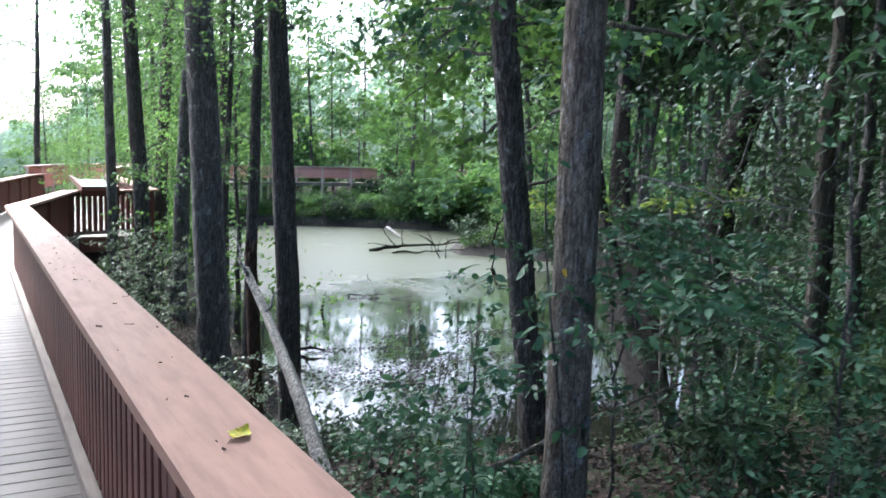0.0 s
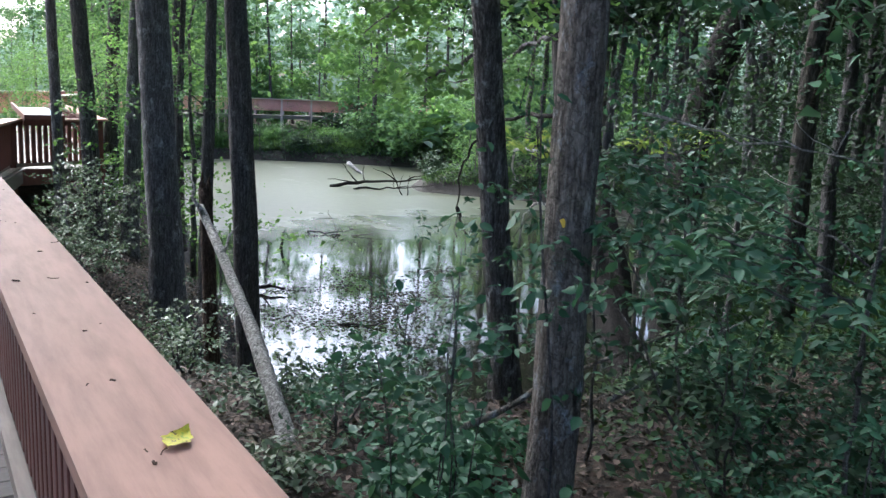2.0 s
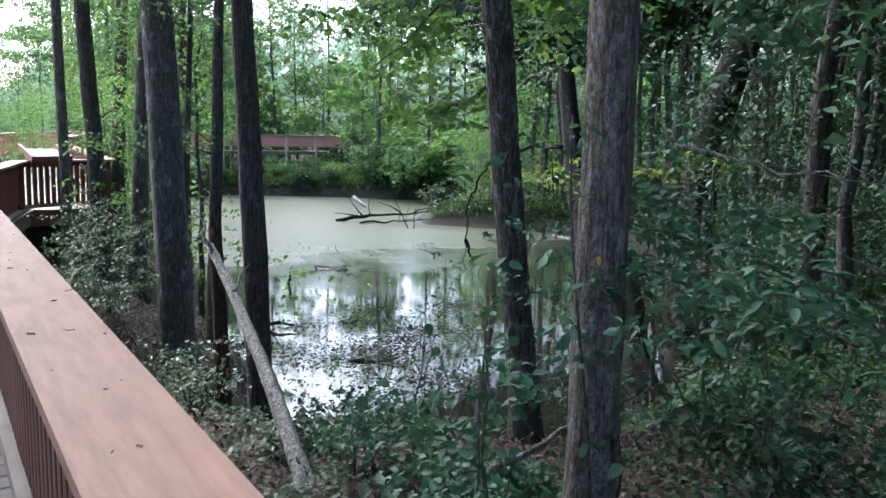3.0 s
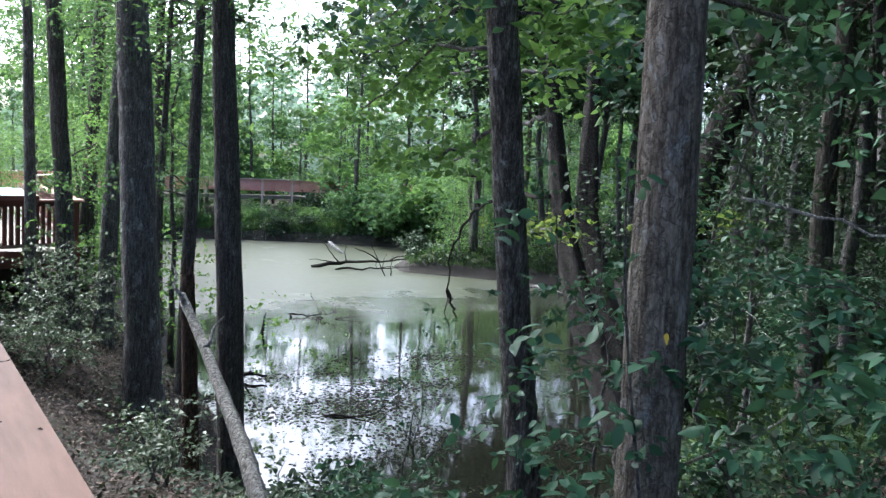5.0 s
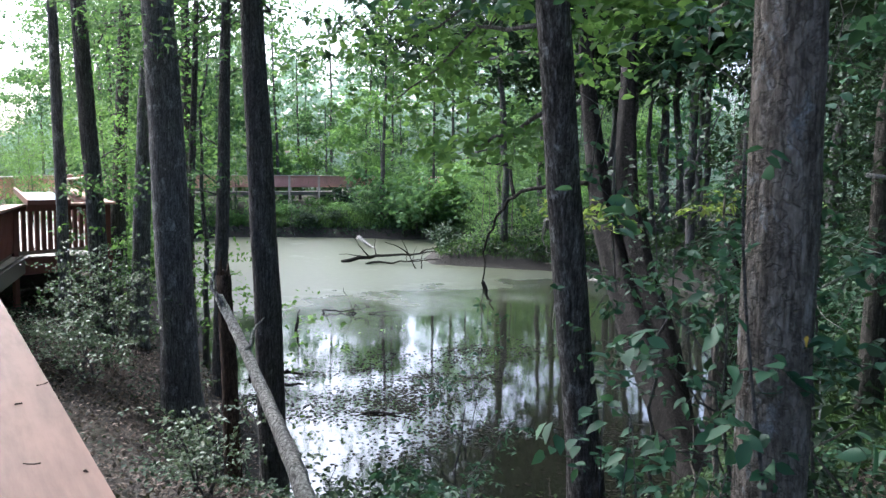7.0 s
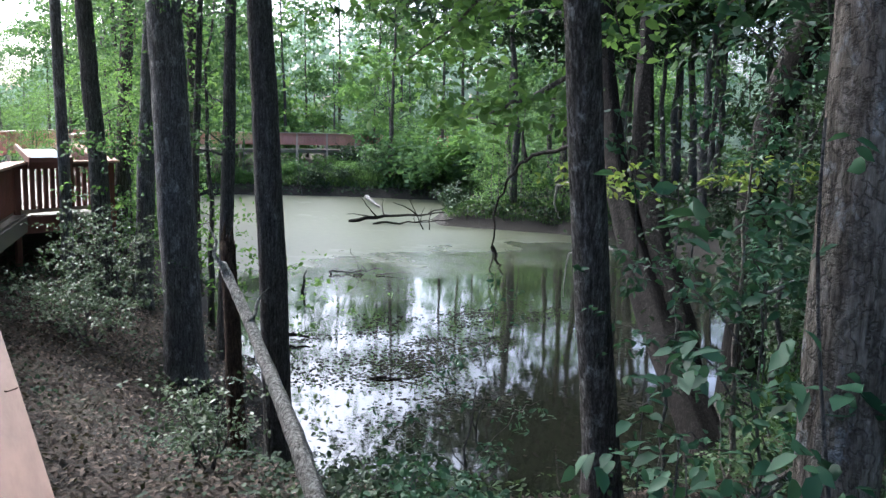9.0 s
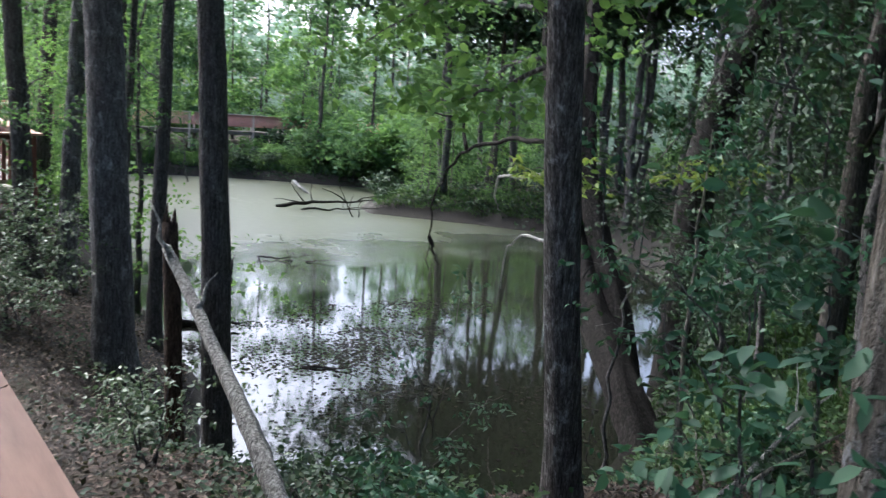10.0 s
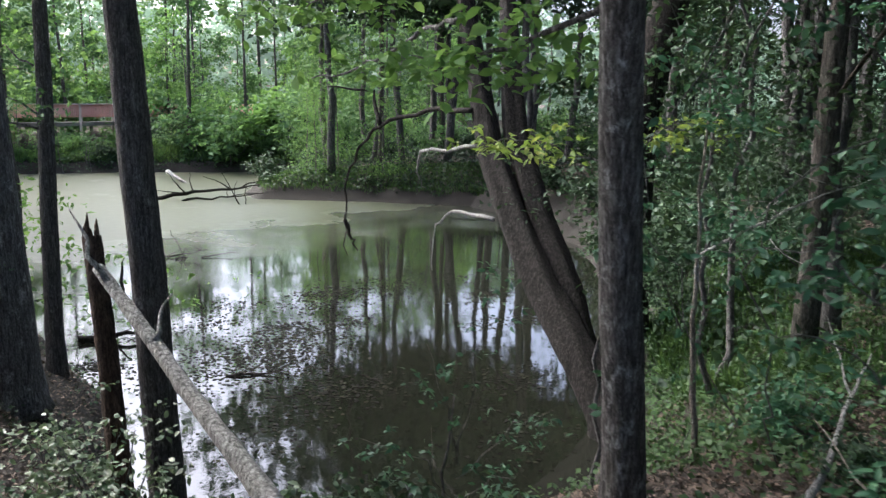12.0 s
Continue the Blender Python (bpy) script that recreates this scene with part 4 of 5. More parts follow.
plant([SHRUBS_MID[2]], 6, (9.3, 15), (0, 7), 812, shore=0.5, path=2.0, scale=(0.9, 1.4), gap=0.8)
plant(SHRUBS_FAR, 26, (14, 36), (58.4, 61.4), 814, shore=0.3, path=0.8, scale=(0.4, 0.65), gap=0.8)
plant([SHRUBS_MID[2]], 7, (5.2, 9.3), (-2, 3.1), 813, shore=0.5, path=2.0, scale=(1.1, 1.7), gap=0.9)
plant(SHRUBS_MID, 12, (2.6, 7), (-4, 3.2), 806, shore=0.7, path=1.6, scale=(0.8, 1.2), gap=0.8, near=3.2)
plant(SHRUBS_MID, 12, (-20, -4.5), (0, 40), 807, path=2.5, scale=(0.8, 1.4), gap=1.5)
for k, at in zip(SHRUBS_FAR + SHRUBS_MID, ((14, 57.5), (30, 44.5), (36, 52), (12, 6), (10, 3), (14, 9))):
    k.matrix_basis = Matrix.Translation((*at, gz(*at)))


def shrub_at(x, y, r, tall, n, leaf, mat, seed, label, **kw):
    t = kind_of_shrub(r, tall, n, leaf, mat, seed, label, group="", **kw)
    t.matrix_basis = Matrix.Translation((x, y, gz(x, y)))
    return t


# undergrowth on the near bank, below the railing
BANK_PLANTS = [
        (1.70, 3.7, 0.50, 0.62, 110, 0.085, LEAF_NEAR, "broad-leaved green undergrowth below the railing"),
        (2.2, 4.6, 0.6, 0.50, 110, 0.08, LEAF_NEAR, "leafy green undergrowth beside the grey tree"),
        (1.4, 5.2, 0.45, 0.34, 60, 0.06, LEAF_PALE, "pale grey-green undergrowth on the bank"),
        (2.9, 5.2, 0.6, 0.26, 70, 0.065, LEAF_NEAR, "broad-leaved undergrowth near the lichened tree"),
        (1.9, 6.6, 0.6, 0.4, 75, 0.058, LEAF_PALE, "pale small-leaved shrub under the dead log"),
        (2.8, 7.2, 0.7, 0.28, 100, 0.06, LEAF_DARK, "dark small-leaved shrub on the pond bank"),
        (1.75, 8.6, 0.45, 0.75, 75, 0.052, LEAF_PALE, "pale leafy shrub round the broken stump"),
        (2.3, 10.6, 0.5, 0.9, 80, 0.06, LEAF_PALE, "thin pale shrub between the dark trunks"),
        (1.7, 13.9, 0.9, 1.35, 330, 0.056, LEAF_PALE, "pale small-leaved bush beside the boardwalk"),
        (2.1, 14.9, 0.9, 2.0, 280, 0.06, LEAF_PALE, "tall pale bush between the bank's trunks")]
THICKET_PLANTS = [
        (3.0, 3.2, 0.55, 1.6, 230, 0.048, LEAF_NEAR, "tall broad-leaved shrub behind the grey tree"),
        (2.5, 2.3, 0.5, 1.3, 220, 0.045, LEAF_NEAR, "broad-leaved sapling in the thicket's edge"),
        (3.6, 2.2, 0.8, 1.6, 400, 0.045, LEAF_NEAR, "dense leafy shrub in the thicket"),
        (4.3, 2.9, 0.9, 1.9, 420, 0.045, LEAF_DARK, "dark dense thicket shrub"),
        (1.58, 3.60, 0.42, 2.05, 60, 0.062, LEAF_NEAR, "broad-leaved sapling hanging over the bank"),
        (2.1, 5.7, 0.6, 0.5, 120, 0.055, LEAF_NEAR, "small-leaved green shrub on the bank"),
        (5.2, 4.9, 0.7, 0.35, 120, 0.06, LEAF_DARK, "dark low shrub on the slope"),
        (6.6, 6.2, 0.7, 0.4, 100, 0.07, LEAF_NEAR, "low green shrub on the slope")]
for i, (x, y, r, h, n, lf, mat, lab) in enumerate(BANK_PLANTS + THICKET_PLANTS):
    shrub_at(x, y, r, h, n, lf, mat, 900 + 7 * i, lab, wide=0.29 if lf > 0.05 else 0.24, length=0.26, near=True, stem_r=0.003 if h > 1.6 and x < 2.5 else 0.009)

# slim stems and hanging vines in the thicket
SLIM = kind_of_tree(0.07, 6, 1.1, 150, 0.085, LEAF_DARK, BARK_DARK, 521, "slim crooked dark sapling in the thicket", 0.2, 0.13)
plant([SLIM], 7, (6.5, 14), (-1, 9.5), 621, shore=0.4, scale=(0.7, 1.3), gap=0.7, clear=False)
BARE = kind_of_tree(0.09, 4.5, 0.7, 14, 0.12, LEAF_FAR, BARK_DARK, 522, "thin nearly bare sapling standing in shallow water", 0.4)
plant([BARE], 12, (11, 22), (46, 57), 622, shore=-1.2, path=0.8, scale=(0.6, 1.1), gap=0.8)
SLIM.matrix_basis = Matrix.Translation((8.225, 7.87, gz(8.225, 7.87)))
BARE.matrix_basis = Matrix.Translation((17.6, 52.6, WZ - 0.1))
for i in range(7):
    gv = np.random.default_rng(730 + i)
    x, y = gv.uniform(4.6, 9), gv.uniform(3.2, 7.4)
    hv = gv.uniform(2.6, 4.2)
    z0 = gz(x, y)
    v = thing("vine", (x, y, z0), "hanging leafy vine in the shaded thicket", "vine", "vines in the thicket")
    w = wander((0, 0, 0.05), (gv.normal(0, 0.5), gv.normal(0, 0.5), hv + 1.2), 16, 0.75, 740 + i)
    part("stem", mesh_of("stem", *tube(w, np.full(16, gv.uniform(0.004, 0.008)), 5, 0, 0, i), BARK_DARK, True), v)
    an = w[gv.integers(3, 16, 34)] + gv.normal(0, 0.09, (34, 3))
    V, F = fine_leaves(sprays(an, 5, 0.18, gv), 0.075, gv, 0.2, 0.28, 0.7)
    part("foliage", fast_mesh("foliage", V, F, LEAF_NEAR), v)
# sprig with yellow-green leaves over the thicket
sprig = thing("tree", (6.6, 8.3, gz(6.6, 8.3)), "slender sapling with yellow-green leaf sprays", "tree")
sp = wander((0, 0, -0.05), (0.6, 0.2, 3.4), 14, 0.2, 9)
part("trunk", mesh_of("trunk", *tube(sp, np.linspace(0.03, 0.01, 14), 7, 0.02, 0, 3), BARK_DARK, True), sprig)
boughs(sprig, BARK_DARK, LEAF_GOLD, [[(6.9, 8.4, 0.9), (6.4, 9.0, 1.15), (6.0, 9.4, 1.1)], [(6.9, 8.4, 1.0), (7.6, 8.1, 1.3), (8.3, 7.7, 1.25)]], 0.012, 8, 0.3, 0.10, 306, 26, 0.14, 0.2, 0.24)

for (bx, by), lab, paths, leaf, na, sd in (
        ((2.75, 2.35), "broad-leaved sapling reaching out beside the railing", [[(2.72, 2.4, 0.75), (2.19, 3.05, 1.02), (1.95, 3.15, 1.0)], [(2.73, 2.4, 0.85), (2.3, 2.7, 1.10), (2.0, 2.72, 1.11)], [(2.74, 2.38, 0.9), (2.2, 2.5, 1.15), (1.72, 2.53, 1.08), (1.63, 2.45, 0.98)],
                                                                             [(2.72, 2.36, 0.5), (2.3, 2.2, 0.95), (1.70, 2.30, 1.12)], [(2.73, 2.4, 1.0), (2.6, 3.0, 1.25), (2.5, 3.5, 1.3)]], 0.064, 22, 341),
        ((3.35, 4.55), "leafy sapling spreading low over the pond bank", [[(3.33, 4.6, 0.5), (3.15, 4.9, 0.95), (2.95, 5.35, 0.92)], [(3.33, 4.6, 0.3), (3.1, 4.9, 0.6), (3.0, 5.25, 0.58)], [(3.33, 4.55, 0.7), (3.15, 4.5, 1.05), (2.9, 4.35, 1.1)],
                                                                       [(3.33, 4.55, 0.2), (3.0, 4.4, 0.55), (2.75, 4.3, 0.5)], [(3.33, 4.55, 0.0), (2.8, 4.5, 0.28), (2.45, 4.35, 0.26)], [(3.3, 4.5, -0.1), (2.8, 4.1, 0.22), (2.45, 3.95, 0.2)]], 0.064, 13, 342),
        ((3.6, 7.35), "slender small-leaved sapling leaning out over the water", [[(3.6, 7.38, -0.9), (3.55, 7.15, -0.1), (3.45, 6.95, 0.55)], [(3.6, 7.38, -0.8), (3.3, 7.2, -0.3), (3.1, 7.15, 0.1)], [(3.6, 7.38, -1.2), (3.2, 7.4, -0.7), (2.75, 7.35, -0.45)],
                                                                            [(3.6, 7.38, -1.0), (3.65, 6.9, -0.5), (3.62, 6.6, -0.3)], [(3.6, 7.38, -1.3), (3.4, 6.9, -0.75), (3.3, 6.6, -0.6)]], 0.05, 13, 344),
        ((4.35, 4.7), "broad-leaved sapling with pale green tiers of leaves", [[(4.35, 4.72, 0.9), (4.0, 4.9, 1.2), (3.6, 4.95, 1.18)], [(4.35, 4.72, 0.7), (3.9, 4.7, 1.0), (3.5, 4.7, 0.95)], [(4.35, 4.72, 0.5), (4.0, 5.0, 0.75), (3.7, 5.2, 0.66)],
                                                                             [(4.35, 4.72, 0.8), (4.3, 4.3, 1.1), (4.1, 3.95, 1.1)], [(4.35, 4.72, 0.3), (4.1, 4.5, 0.55), (3.8, 4.4, 0.5)]], 0.088, 22, 343)):
    sap = thing("sapling", (bx, by, gz(bx, by)), lab, "sapling")
    w = wander((0, 0, -0.05), (0.0, 0.05, paths[-1][0][2] - gz(bx, by) + 0.9), 12, 0.06, sd)
    part("trunk", mesh_of("trunk", *tube(w, np.linspace(0.014, 0.005, 12), 6, 0.02, 0, sd), BARK_DARK, True), sap)
    boughs(sap, BARK_DARK, LEAF_NEAR, paths, 0.006, 6, 0.2, leaf, sd + 10, na, 0.09, 0.3, 0.22)

# creeper on the grey tree
vine = thing("creeper", (1.92, 3.25, gz(1.92, 3.25)), "broad-leaved green creeper climbing the grey trunk", "creeper")
gv = np.random.default_rng(71)
za = np.linspace(0, 2.4, 16)
aa = 3.6 + 0.5 * np.sin(za * 2)
vp = np.stack([0.15 * np.cos(aa), 0.15 * np.sin(aa), za], 1)
part("stem", mesh_of("stem", *tube(vp, np.linspace(0.008, 0.004, 16), 5, 0, 0, 1), BARK_DARK, True), vine)
an = vp[gv.integers(5, 16, 12)] + gv.normal(0, 0.04, (12, 3))
V, F = fine_leaves(sprays(an, 4, 0.16, gv), 0.072, gv, 0.35, 0.30, 0.3)
part("foliage", fast_mesh("foliage", V, F, LEAF_NEAR), vine)
V, F = fine_leaves(np.array([[1.66 - 1.92, 2.97 - 3.25, 1.14 - gz(1.92, 3.25)]]), 0.055, gv, 0.2, 0.3, 0.3)
part("yellowed_leaf", fast_mesh("yellowed_leaf", V, F, LEAF_OCHRE), vine, "one yellowed leaf")

# ---- dead wood ----
o = (1.8, 6.1, gz(1.8, 6.1))
log = thing("fallen_log", o, "bleached grey dead trunk leaning against a broken stump", "log")
part("trunk", mesh_of("trunk", *tube(local(fine([(1.72, 5.7, -0.86), (1.82, 6.25, -0.70), (2.02, 7.35, -0.46), (2.16, 8.3, -0.25), (2.24, 9.1, 0.02), (2.25, 9.72, 0.30)], 40), o), np.linspace(0.068, 0.042, 40), 18, 0.07, 0.14, 61), LOGWOOD, True), log)
part("snag", mesh_of("snag", *tube(local(wander((2.24, 9.5, 0.2), (2.16, 9.95, 0.72), 6, 0.05, 3), o), np.linspace(0.03, 0.006, 6), 6, 0.05, 0, 5), LOGWOOD, True), log)
part("snag", mesh_of("snag", *tube(local(wander((2.2, 8.8, -0.05), (2.45, 9.0, 0.2), 6, 0.05, 4), o), np.linspace(0.025, 0.006, 6), 6, 0.05, 0, 6), LOGWOOD, True), log)
stump = thing("broken_stump", (2.5, 10.1, gz(2.5, 10.1)), "snapped brown tree stump standing on the bank", "stump")
SH = -gz(2.5, 10.1) + 0.42
P = fine([(0, 0, -0.1), (0.0, 0.1, 0.8), (0.02, 0.22, 1.5), (0.03, 0.38, SH)], 24)
part("trunk", mesh_of("trunk", *tube(P, np.linspace(0.095, 0.078, 24), 14, 0.04, 0.05, 62), BARK_BROWN, True), stump)
for i, (a, h) in enumerate(((0.3, 0.14), (1.4, 0.06), (2.5, 0.11), (3.7, 0.20), (5.1, 0.08))):
    p = (0.03 + 0.05 * math.cos(a), 0.38 + 0.05 * math.sin(a))
    part("splinter", mesh_of("splinter", *tube([(p[0], p[1], SH - 0.05), (p[0] * 1.0, p[1], SH + h * 0.6), (p[0] + 0.01, p[1] + 0.01, SH + h)], [0.026, 0.017, 0.003], 6, 0.1, 0, i), BARK_BROWN), stump)


def branch(x0, y0, z0, x1, y1, z1, r, mat, label, seed, twigs=3, amp=0.15, name="dead_branch"):
    t = thing(name, (x0, y0, z0), label, "branch")
    gg = np.random.default_rng(seed)
    w = wander((0, 0, 0), (x1 - x0, y1 - y0, z1 - z0), 12, amp, seed)
    lt = [tube(w, np.linspace(r, r * 0.25, 12), 7, 0.05, 0, seed)]
    part("stem", mesh_of("stem", *lt[0], mat, True), t)
    L = math.dist((x0, y0, z0), (x1, y1, z1))
    for i in range(twigs):
        p = w[int(gg.integers(3, 11))]
        e = p + gg.normal(0, 0.25 * L, 3) * np.array([1, 1, 0.3]) + np.array([0, 0, 0.12 * L])
        part("twig", mesh_of("twig", *tube(wander(p, e, 7, amp * 0.5, seed + i), np.linspace(r * 0.4, r * 0.1, 7), 5, 0, 0, i), mat, True), t)
    return t


W = WZ
branch(8.70, 23.95, W - 0.1, 8.95, 24.25, W + 0.55, 0.055, WETWOOD, "short dark stick standing in the pond", 1, 0, 0.03)
branch(10.62, 26.3, W, 12.0, 25.5, W + 0.22, 0.035, WETWOOD, "dark curved branch lying in the pond", 2, 5, 0.3)
branch(11.5, 25.8, W, 11.1, 25.9, W + 0.85, 0.025, WETWOOD, "thin curved branch rising from the pond", 3, 1, 0.35)
branch(11.8, 25.5, W + 0.02, 12.9, 25.1, W + 0.1, 0.02, WETWOOD, "thin dark stick on the water", 4, 1, 0.05)
branch(17.5, 39.9, W, 21.5, 37.3, W + 0.62, 0.11, WETWOOD, "long dark dead branch reaching from the island", 5, 5, 0.25)
branch(18.2, 38.6, W, 21.3, 36.8, W + 0.25, 0.06, WETWOOD, "dark dead branch floating by the island", 6, 3, 0.2)
branch(19.5, 35.8, W - 0.1, 18.8, 36.2, W + 1.5, 0.035, WETWOOD, "thin pole standing in the pond", 7, 1, 0.05)
branch(19.7, 35.7, W - 0.1, 19.9, 35.9, W + 0.95, 0.03, WETWOOD, "thin forked stick standing in the pond", 17, 1, 0.05)
branch(22.6, 48.4, W + 0.5, 22.55, 45.9, W - 0.02, 0.14, DEADWOOD, "bleached log lying on the far shallows", 8, 1, 0.1)
branch(5.75, 19.3, W + 0.05, 6.75, 18.6, W + 0.12, 0.08, WETWOOD, "black waterlogged stick by the near bank", 9, 1, 0.05)
branch(6.7, 15.6, W, 7.5, 15.0, W + 0.1, 0.03, WETWOOD, "dark stick floating on the water", 10, 2, 0.05)
branch(2.3, 4.5, -0.35, 4.4, 4.5, 0.1, 0.022, BARK_GREY, "bare grey branch lying through the undergrowth", 11, 2, 0.08)
branch(4.35, 5.35, -0.78, 6.55, 5.75, -0.40, 0.028, DEADWOOD, "pale dead branch lying on the slope", 12, 1, 0.06)
branch(2.29, 3.22, 1.54, 2.68, 2.35, 1.40, 0.007, DEADWOOD, "thin bare pale branch in the thicket", 13, 3, 0.06)
branch(7.7, 7.9, -0.1, 9.4, 6.7, 0.75, 0.022, DEADWOOD, "long bare pale branch leaning through the undergrowth", 14, 3, 0.10)
pale = thing("sapling", (6.3, 7.1, gz(6.3, 7.1)), "thin pale-stemmed sapling on the slope", "sapling")
w = wander((0, 0, -0.05), (0.1, 0.05, 3.4), 16, 0.10, 351)
part("trunk", mesh_of("trunk", *tube(w, np.linspace(0.034, 0.008, 16), 8, 0.05, 0, 351), BARK_GREY, True), pale)
boughs(pale, BARK_DARK, LEAF_NEAR, [[(6.36, 7.12, 0.9), (6.5, 7.0, 0.6), (6.5, 7.05, 0.2)], [(6.36, 7.12, 1.4), (6.2, 6.9, 1.5), (6.0, 6.6, 1.3)], [(6.38, 7.13, 1.7), (6.6, 7.0, 1.75), (6.5, 6.95, 1.2)]], 0.006, 6, 0.2, 0.085, 352, 20, 0.07, 0.3, 0.24)

# ---- what lies on the ground and the water ----


def scatter(n, xr, yr, seed, keep, lift=0.01):
    g = np.random.default_rng(seed)
    x, y = g.uniform(*xr, n), g.uniform(*yr, n)
    k = keep(x, y, pond_distance(x, y), g)
    x, y = x[k], y[k]
    return np.stack([x, y, height(x, y) + lift], 1)


gl = np.random.default_rng(5)
c = scatter(120000, (-4, 8), (-1, 20), 21, lambda x, y, d, g: (d > 0.1) & ((x > 0.3) | (x < -2.9)))
lit_c = scatter(26000, (4, 10), (2, 9), 29, lambda x, y, d, g: d > 0.1)
c = np.vstack([c, lit_c])
V, F = leaves(c, 0.058, gl, 0.72, 0.3, -0.05)
lit = new("leaf_litter", fast_mesh("leaf_litter", V, F, LITTER))
tagged(lit, "brown dry fallen leaves covering the bank", "leaf litter", kind="stuff")
c = scatter(90000, (2.2, 15), (0, 11), 22, lambda x, y, d, g: (d > 0.2) & (soft_noise(x * 0.7, y * 0.7) + g.normal(0, 0.25, len(x)) + 0.10 * (x - 6.2) - 0.12 * np.maximum(0, 6.4 - y) > 0.02) & (x > 2.8), 0.05)
c[:, 2] += gl.uniform(0, 0.22, len(c))
V, F = leaves(c, 0.065, gl, 0.7, 0.36, 0.1)
cov = new("ground_cover", fast_mesh("ground_cover", V, F, LEAF_GROUND))
tagged(cov, "low green ground-cover plants on the slope", "ground cover", kind="stuff")
c = scatter(16000, (0.4, 4.6), (5, 22), 23, lambda x, y, d, g: (d > 0.2) & (soft_noise(x * 0.9 + 3, y * 0.6) + g.normal(0, 0.2, len(x)) > 0.15), 0.04)
c[:, 2] += gl.uniform(0, 0.12, len(c))
V, F = leaves(c, 0.055, gl, 0.7, 0.36, 0.1)
cov = new("ground_cover", fast_mesh("ground_cover", V, F, LEAF_DARK))
tagged(cov, "patches of low dark green plants among fallen leaves", "ground cover", kind="stuff")
c = scatter(40000, (18, 32), (28, 40), 24, lambda x, y, d, g: (d > 0.35) & (d < 3.5), 0.0)
V, F = leaves(c, 0.15, gl, 0.0, 0.14, -1.2)
gr = new("grass", fast_mesh("grass", V, F, GRASS_GREEN))
c2 = scatter(46000, (9, 40), (8, 46), 27, lambda x, y, d, g: (d > 0.25) & (soft_noise(x * 0.5, y * 0.5) + g.normal(0, 0.25, len(x)) > -0.35), 0.05)
c2[:, 2] += gl.uniform(0, 0.25, len(c2))
V, F = leaves(c2, 0.17, gl, 0.6, 0.36, 0.1)
co = new("ground_cover", fast_mesh("ground_cover", V, F, LEAF_DARK))
c3 = scatter(52000, (6, 34), (26, 58), 28, lambda x, y, d, g: (d > -0.12) & (d < 1.0) & ((y > 41) | (x < 20) | (d > 0.45)), 0.05)
c3[:, 2] += gl.uniform(0, 0.45, len(c3))
V, F = leaves(c3, 0.24, gl, 0.3, 0.2, -0.2)
sh = new("shore_plants", fast_mesh("shore_plants", V, F, LEAF_DARK))
tagged(sh, "dark green sedges and weeds hanging over the shore", "shore plants", kind="stuff")
tagged(co, "dark green ground plants along the pond's shaded shore", "ground cover", kind="stuff")
tagged(gr, "green mossy grass on the low island bank", "grass", kind="stuff")
c = scatter(60000, (5, 40), (45, 60), 25, lambda x, y, d, g: (d > 0.6) & (d < 9), 0.0)
V, F = leaves(c, 0.45, gl, 0.0, 0.12, -1.2)
gr = new("grass", fast_mesh("grass", V, F, GRASS_GREEN))
tagged(gr, "tall bright grass on the far bank", "grass", kind="stuff")

c = scatter(30000, (8.5, 15), (4.5, 10.5), 30, lambda x, y, d, g: (d > 0.8) & (soft_noise(x * 0.6 + 1, y * 0.6) + g.normal(0, 0.2, len(x)) > -0.1), 0.0)
V, F = leaves(c, 0.26, gl, 0.0, 0.05, -1.1)
gs = new("grass", fast_mesh("grass", V, F, GRASS_GREEN))
tagged(gs, "fine green grass on the shaded upper slope", "grass", kind="stuff")

# distant woods close the view all round; haze is put into their pale glowing colour
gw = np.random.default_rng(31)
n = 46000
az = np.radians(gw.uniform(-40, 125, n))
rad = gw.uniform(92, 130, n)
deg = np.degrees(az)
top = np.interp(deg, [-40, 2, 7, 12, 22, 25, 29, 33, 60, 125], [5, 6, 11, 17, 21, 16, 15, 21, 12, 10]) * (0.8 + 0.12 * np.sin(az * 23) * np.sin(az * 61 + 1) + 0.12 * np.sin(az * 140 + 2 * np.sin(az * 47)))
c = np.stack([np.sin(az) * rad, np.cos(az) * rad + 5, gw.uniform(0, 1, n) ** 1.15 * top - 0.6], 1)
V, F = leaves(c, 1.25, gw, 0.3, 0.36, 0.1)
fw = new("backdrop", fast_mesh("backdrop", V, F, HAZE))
tagged(fw, "pale green distant woods with haze painted into their leaves", "woods", kind="structure")

# floating leaves gather in rafts on the near water
gr_ = np.random.default_rng(9)
cen = np.stack([gr_.uniform(4.5, 17, 42), gr_.uniform(10.5, 21, 42)], 1)
cen[:9] = [(7.7, 15.75), (13.1, 18.6), (9.2, 16.9), (7.8, 13.7), (11.5, 19.4), (6.6, 17.1), (8.1, 16.2), (6.1, 13.2), (9.2, 19.7)]
w = (gr_.uniform(0, 1, 7000) ** 1.6 * 42).astype(int)
sp = gr_.uniform(0.15, 0.75, 42)
sp[:2] = 0.62, 0.95
xy = cen[w] + gr_.normal(0, 1, (7000, 2)) * sp[w][:, None] * np.array([1.15, 0.9])
xy = xy[pond_distance(xy[:, 0], xy[:, 1]) < -0.05]
V, F = leaves(np.c_[xy, np.full(len(xy), WZ + 0.006)], 0.075, gr_, 1.0, 0.4, 0.0)
V[:, 2] = WZ + 0.005 + (V[:, 2] - WZ) * 0.12
fl_ = new("floating_leaves", fast_mesh("floating_leaves", V, F, FLOATING))
tagged(fl_, "rafts of dark dead leaves floating on the pond", "floating leaves", kind="stuff")

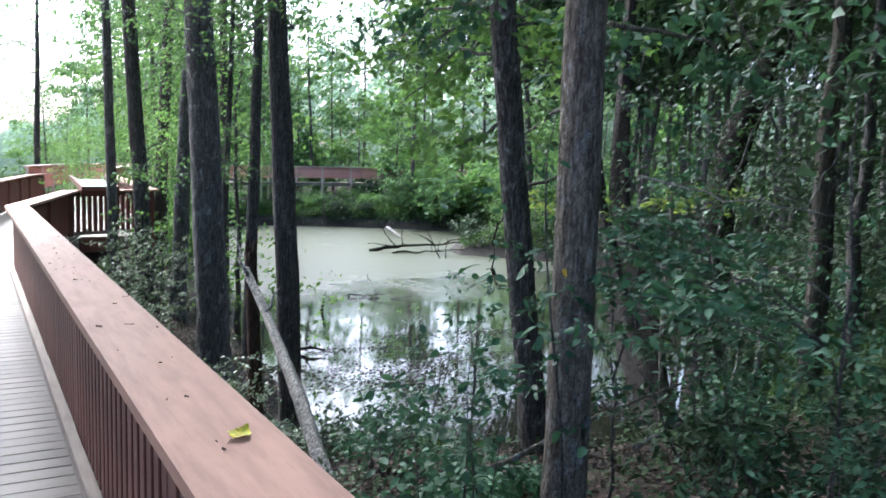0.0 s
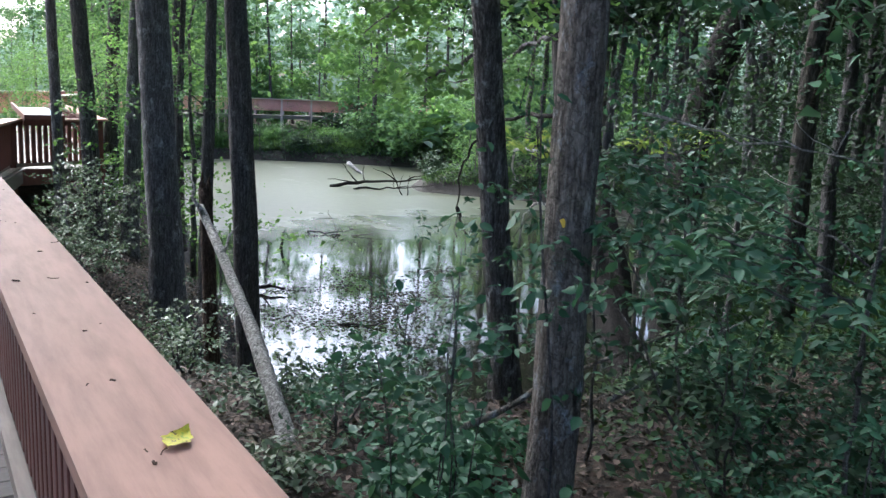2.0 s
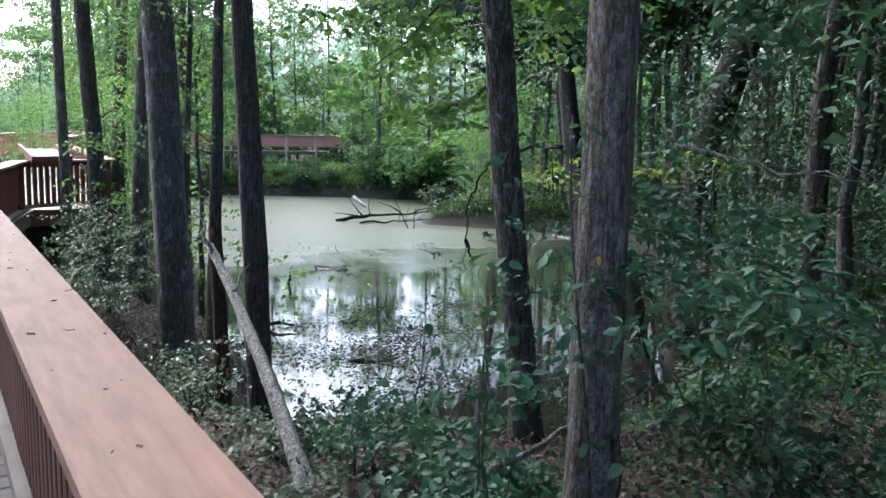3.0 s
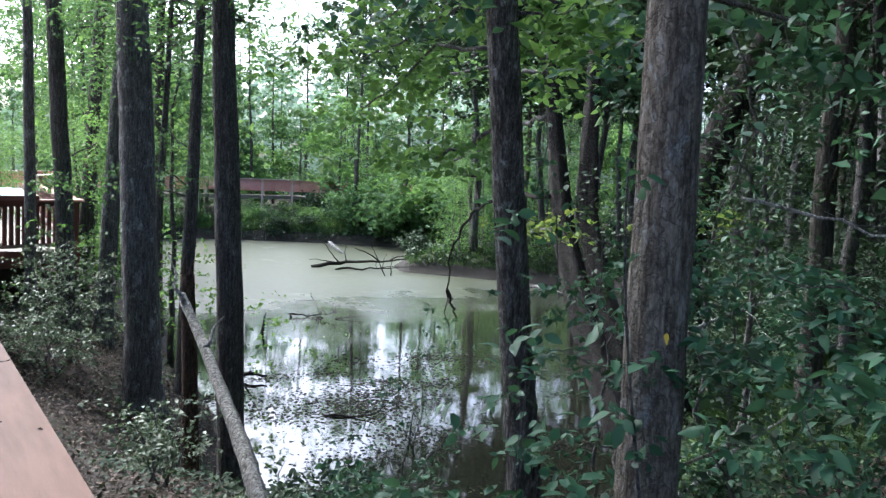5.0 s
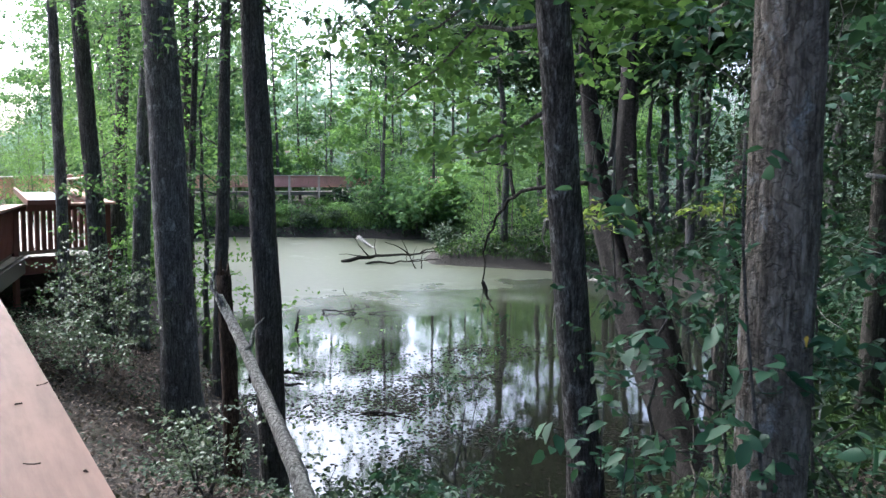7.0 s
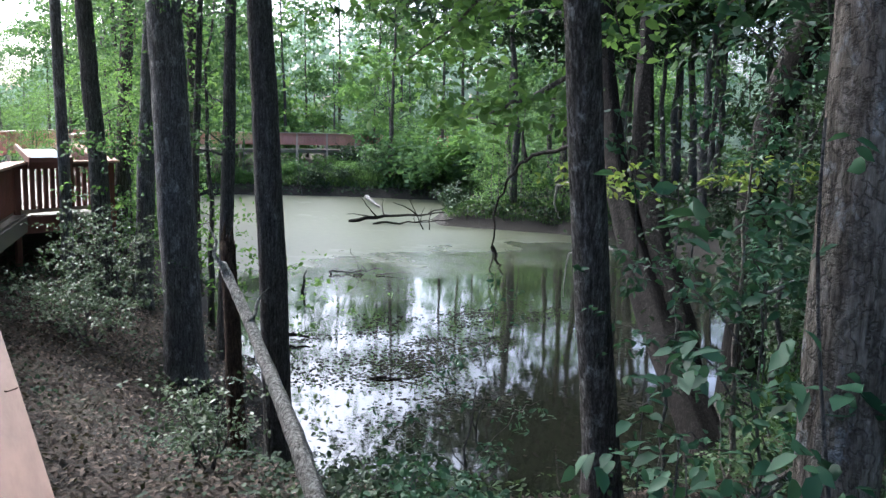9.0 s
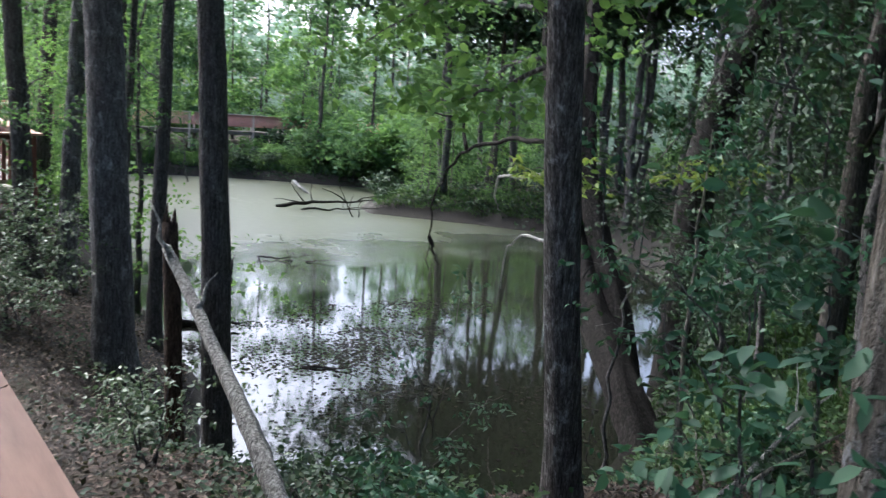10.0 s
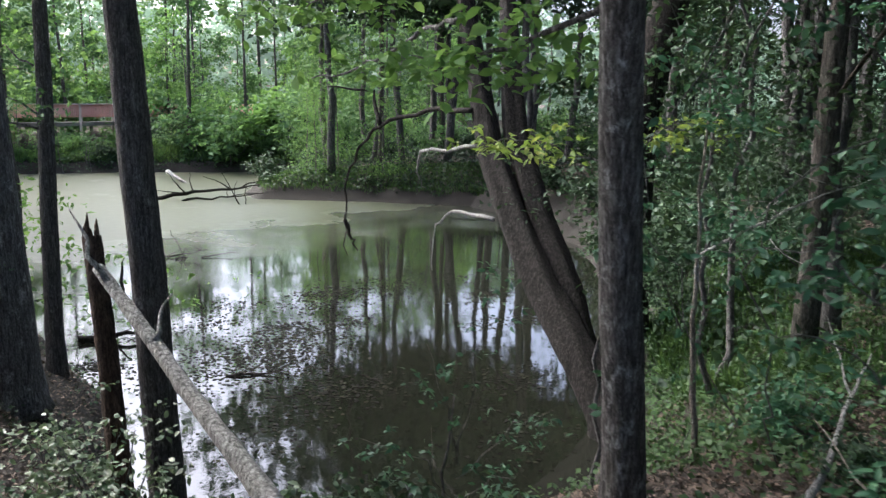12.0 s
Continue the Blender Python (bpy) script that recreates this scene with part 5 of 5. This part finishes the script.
CRUMB = paint_material("brown_crumb", (0.05, 0.03, 0.02), (0.12, 0.08, 0.05), 0.8)
# yellow leaf on the railing's cap
yl = thing("fallen_leaf", (0.042, 2.15, CAP_Z), "yellow-green spotted fallen leaf on the rose railing cap", "leaf")
U = np.linspace(0, 1, 13)
wd = 0.027 * np.sin(np.pi * U ** 0.8) * (1 + 0.16 * np.sin(U * 21))
LV = np.stack([np.stack([0.085 * U - 0.042, wd * k, 0.003 + 0.007 * np.sin(3 * U + 1.2) ** 2 + 0.010 * abs(k) ** 1.5 * (0.4 + U) * (1 if k > 0 else 0.45)], 1) for k in (-1, -0.5, 0, 0.5, 1)], 1).reshape(-1, 3)
LF = [(a * 5 + k, a * 5 + k + 1, a * 5 + k + 6, a * 5 + k + 5) for a in range(12) for k in range(4)]
me = mesh_of("blade", LV, LF, LEAF_GOLD, True)
me.materials.clear()
YELLOW, n, l, b = material("yellow_spotted_leaf")
nz = noise_node(n, l, 90, 3)
r = ramp(n, [(0.36, (0.10, 0.06, 0.02)), (0.44, (0.60, 0.52, 0.05)), (0.60, (0.62, 0.56, 0.06)), (0.7, (0.30, 0.42, 0.06))])
l.new(nz.outputs[0], r.inputs[0])
l.new(r.outputs[0], b.inputs["Base Color"])
me.materials.append(YELLOW)
blade = part("blade", me, yl)
part("stalk", mesh_of("stalk", *tube([(-0.042, 0, 0.008), (-0.052, 0.004, 0.006), (-0.062, 0.002, 0.002)], [0.0012, 0.001, 0.001], 5), CRUMB), yl)
yl.matrix_basis = Matrix.Translation((0.040, 2.11, CAP_Z + 0.001)) @ Matrix.Rotation(radians(48), 4, "Z")
g2 = np.random.default_rng(3)
V, F, oo = [], [], 0
for i in range(34):
    x, y = g2.uniform(-0.11, 0.13), g2.uniform(1.4, 9)
    v, f = tube(wander((x, y, CAP_Z + 0.002), (x + g2.normal(0, 0.012), y + g2.normal(0, 0.012), CAP_Z + 0.003), 4, 0.004, i), np.full(4, g2.uniform(0.001, 0.003)), 5, 0.2, 0, i)
    V.append(v)
    F += [tuple(k + oo for k in q) for q in f]
    oo += len(v)
cr = new("bark_crumbs", mesh_of("bark_crumbs", np.concatenate(V), F, CRUMB))
tagged(cr, "brown bark crumbs and twig bits on the railing cap", "debris", kind="stuff")

# ---- deck boards ----
board = box_mesh("deck_board", 2.62, 0.136, 0.038, DECK_WOOD, 0.004)
for i in range(180):
    y = -4.9 + i * 0.142
    if y < 12.4:
        x, a = -1.35, 0.0
    else:
        x, a = -1.35 + (y - 12.4) * 0.225, -0.222
    ob = new("deck_board", board)
    ob.parent = deck
    ob.matrix_basis = Matrix.Translation((x, y, -0.022 + 0.0015 * math.sin(i * 7.3))) @ Matrix.Rotation(a, 4, "Z")
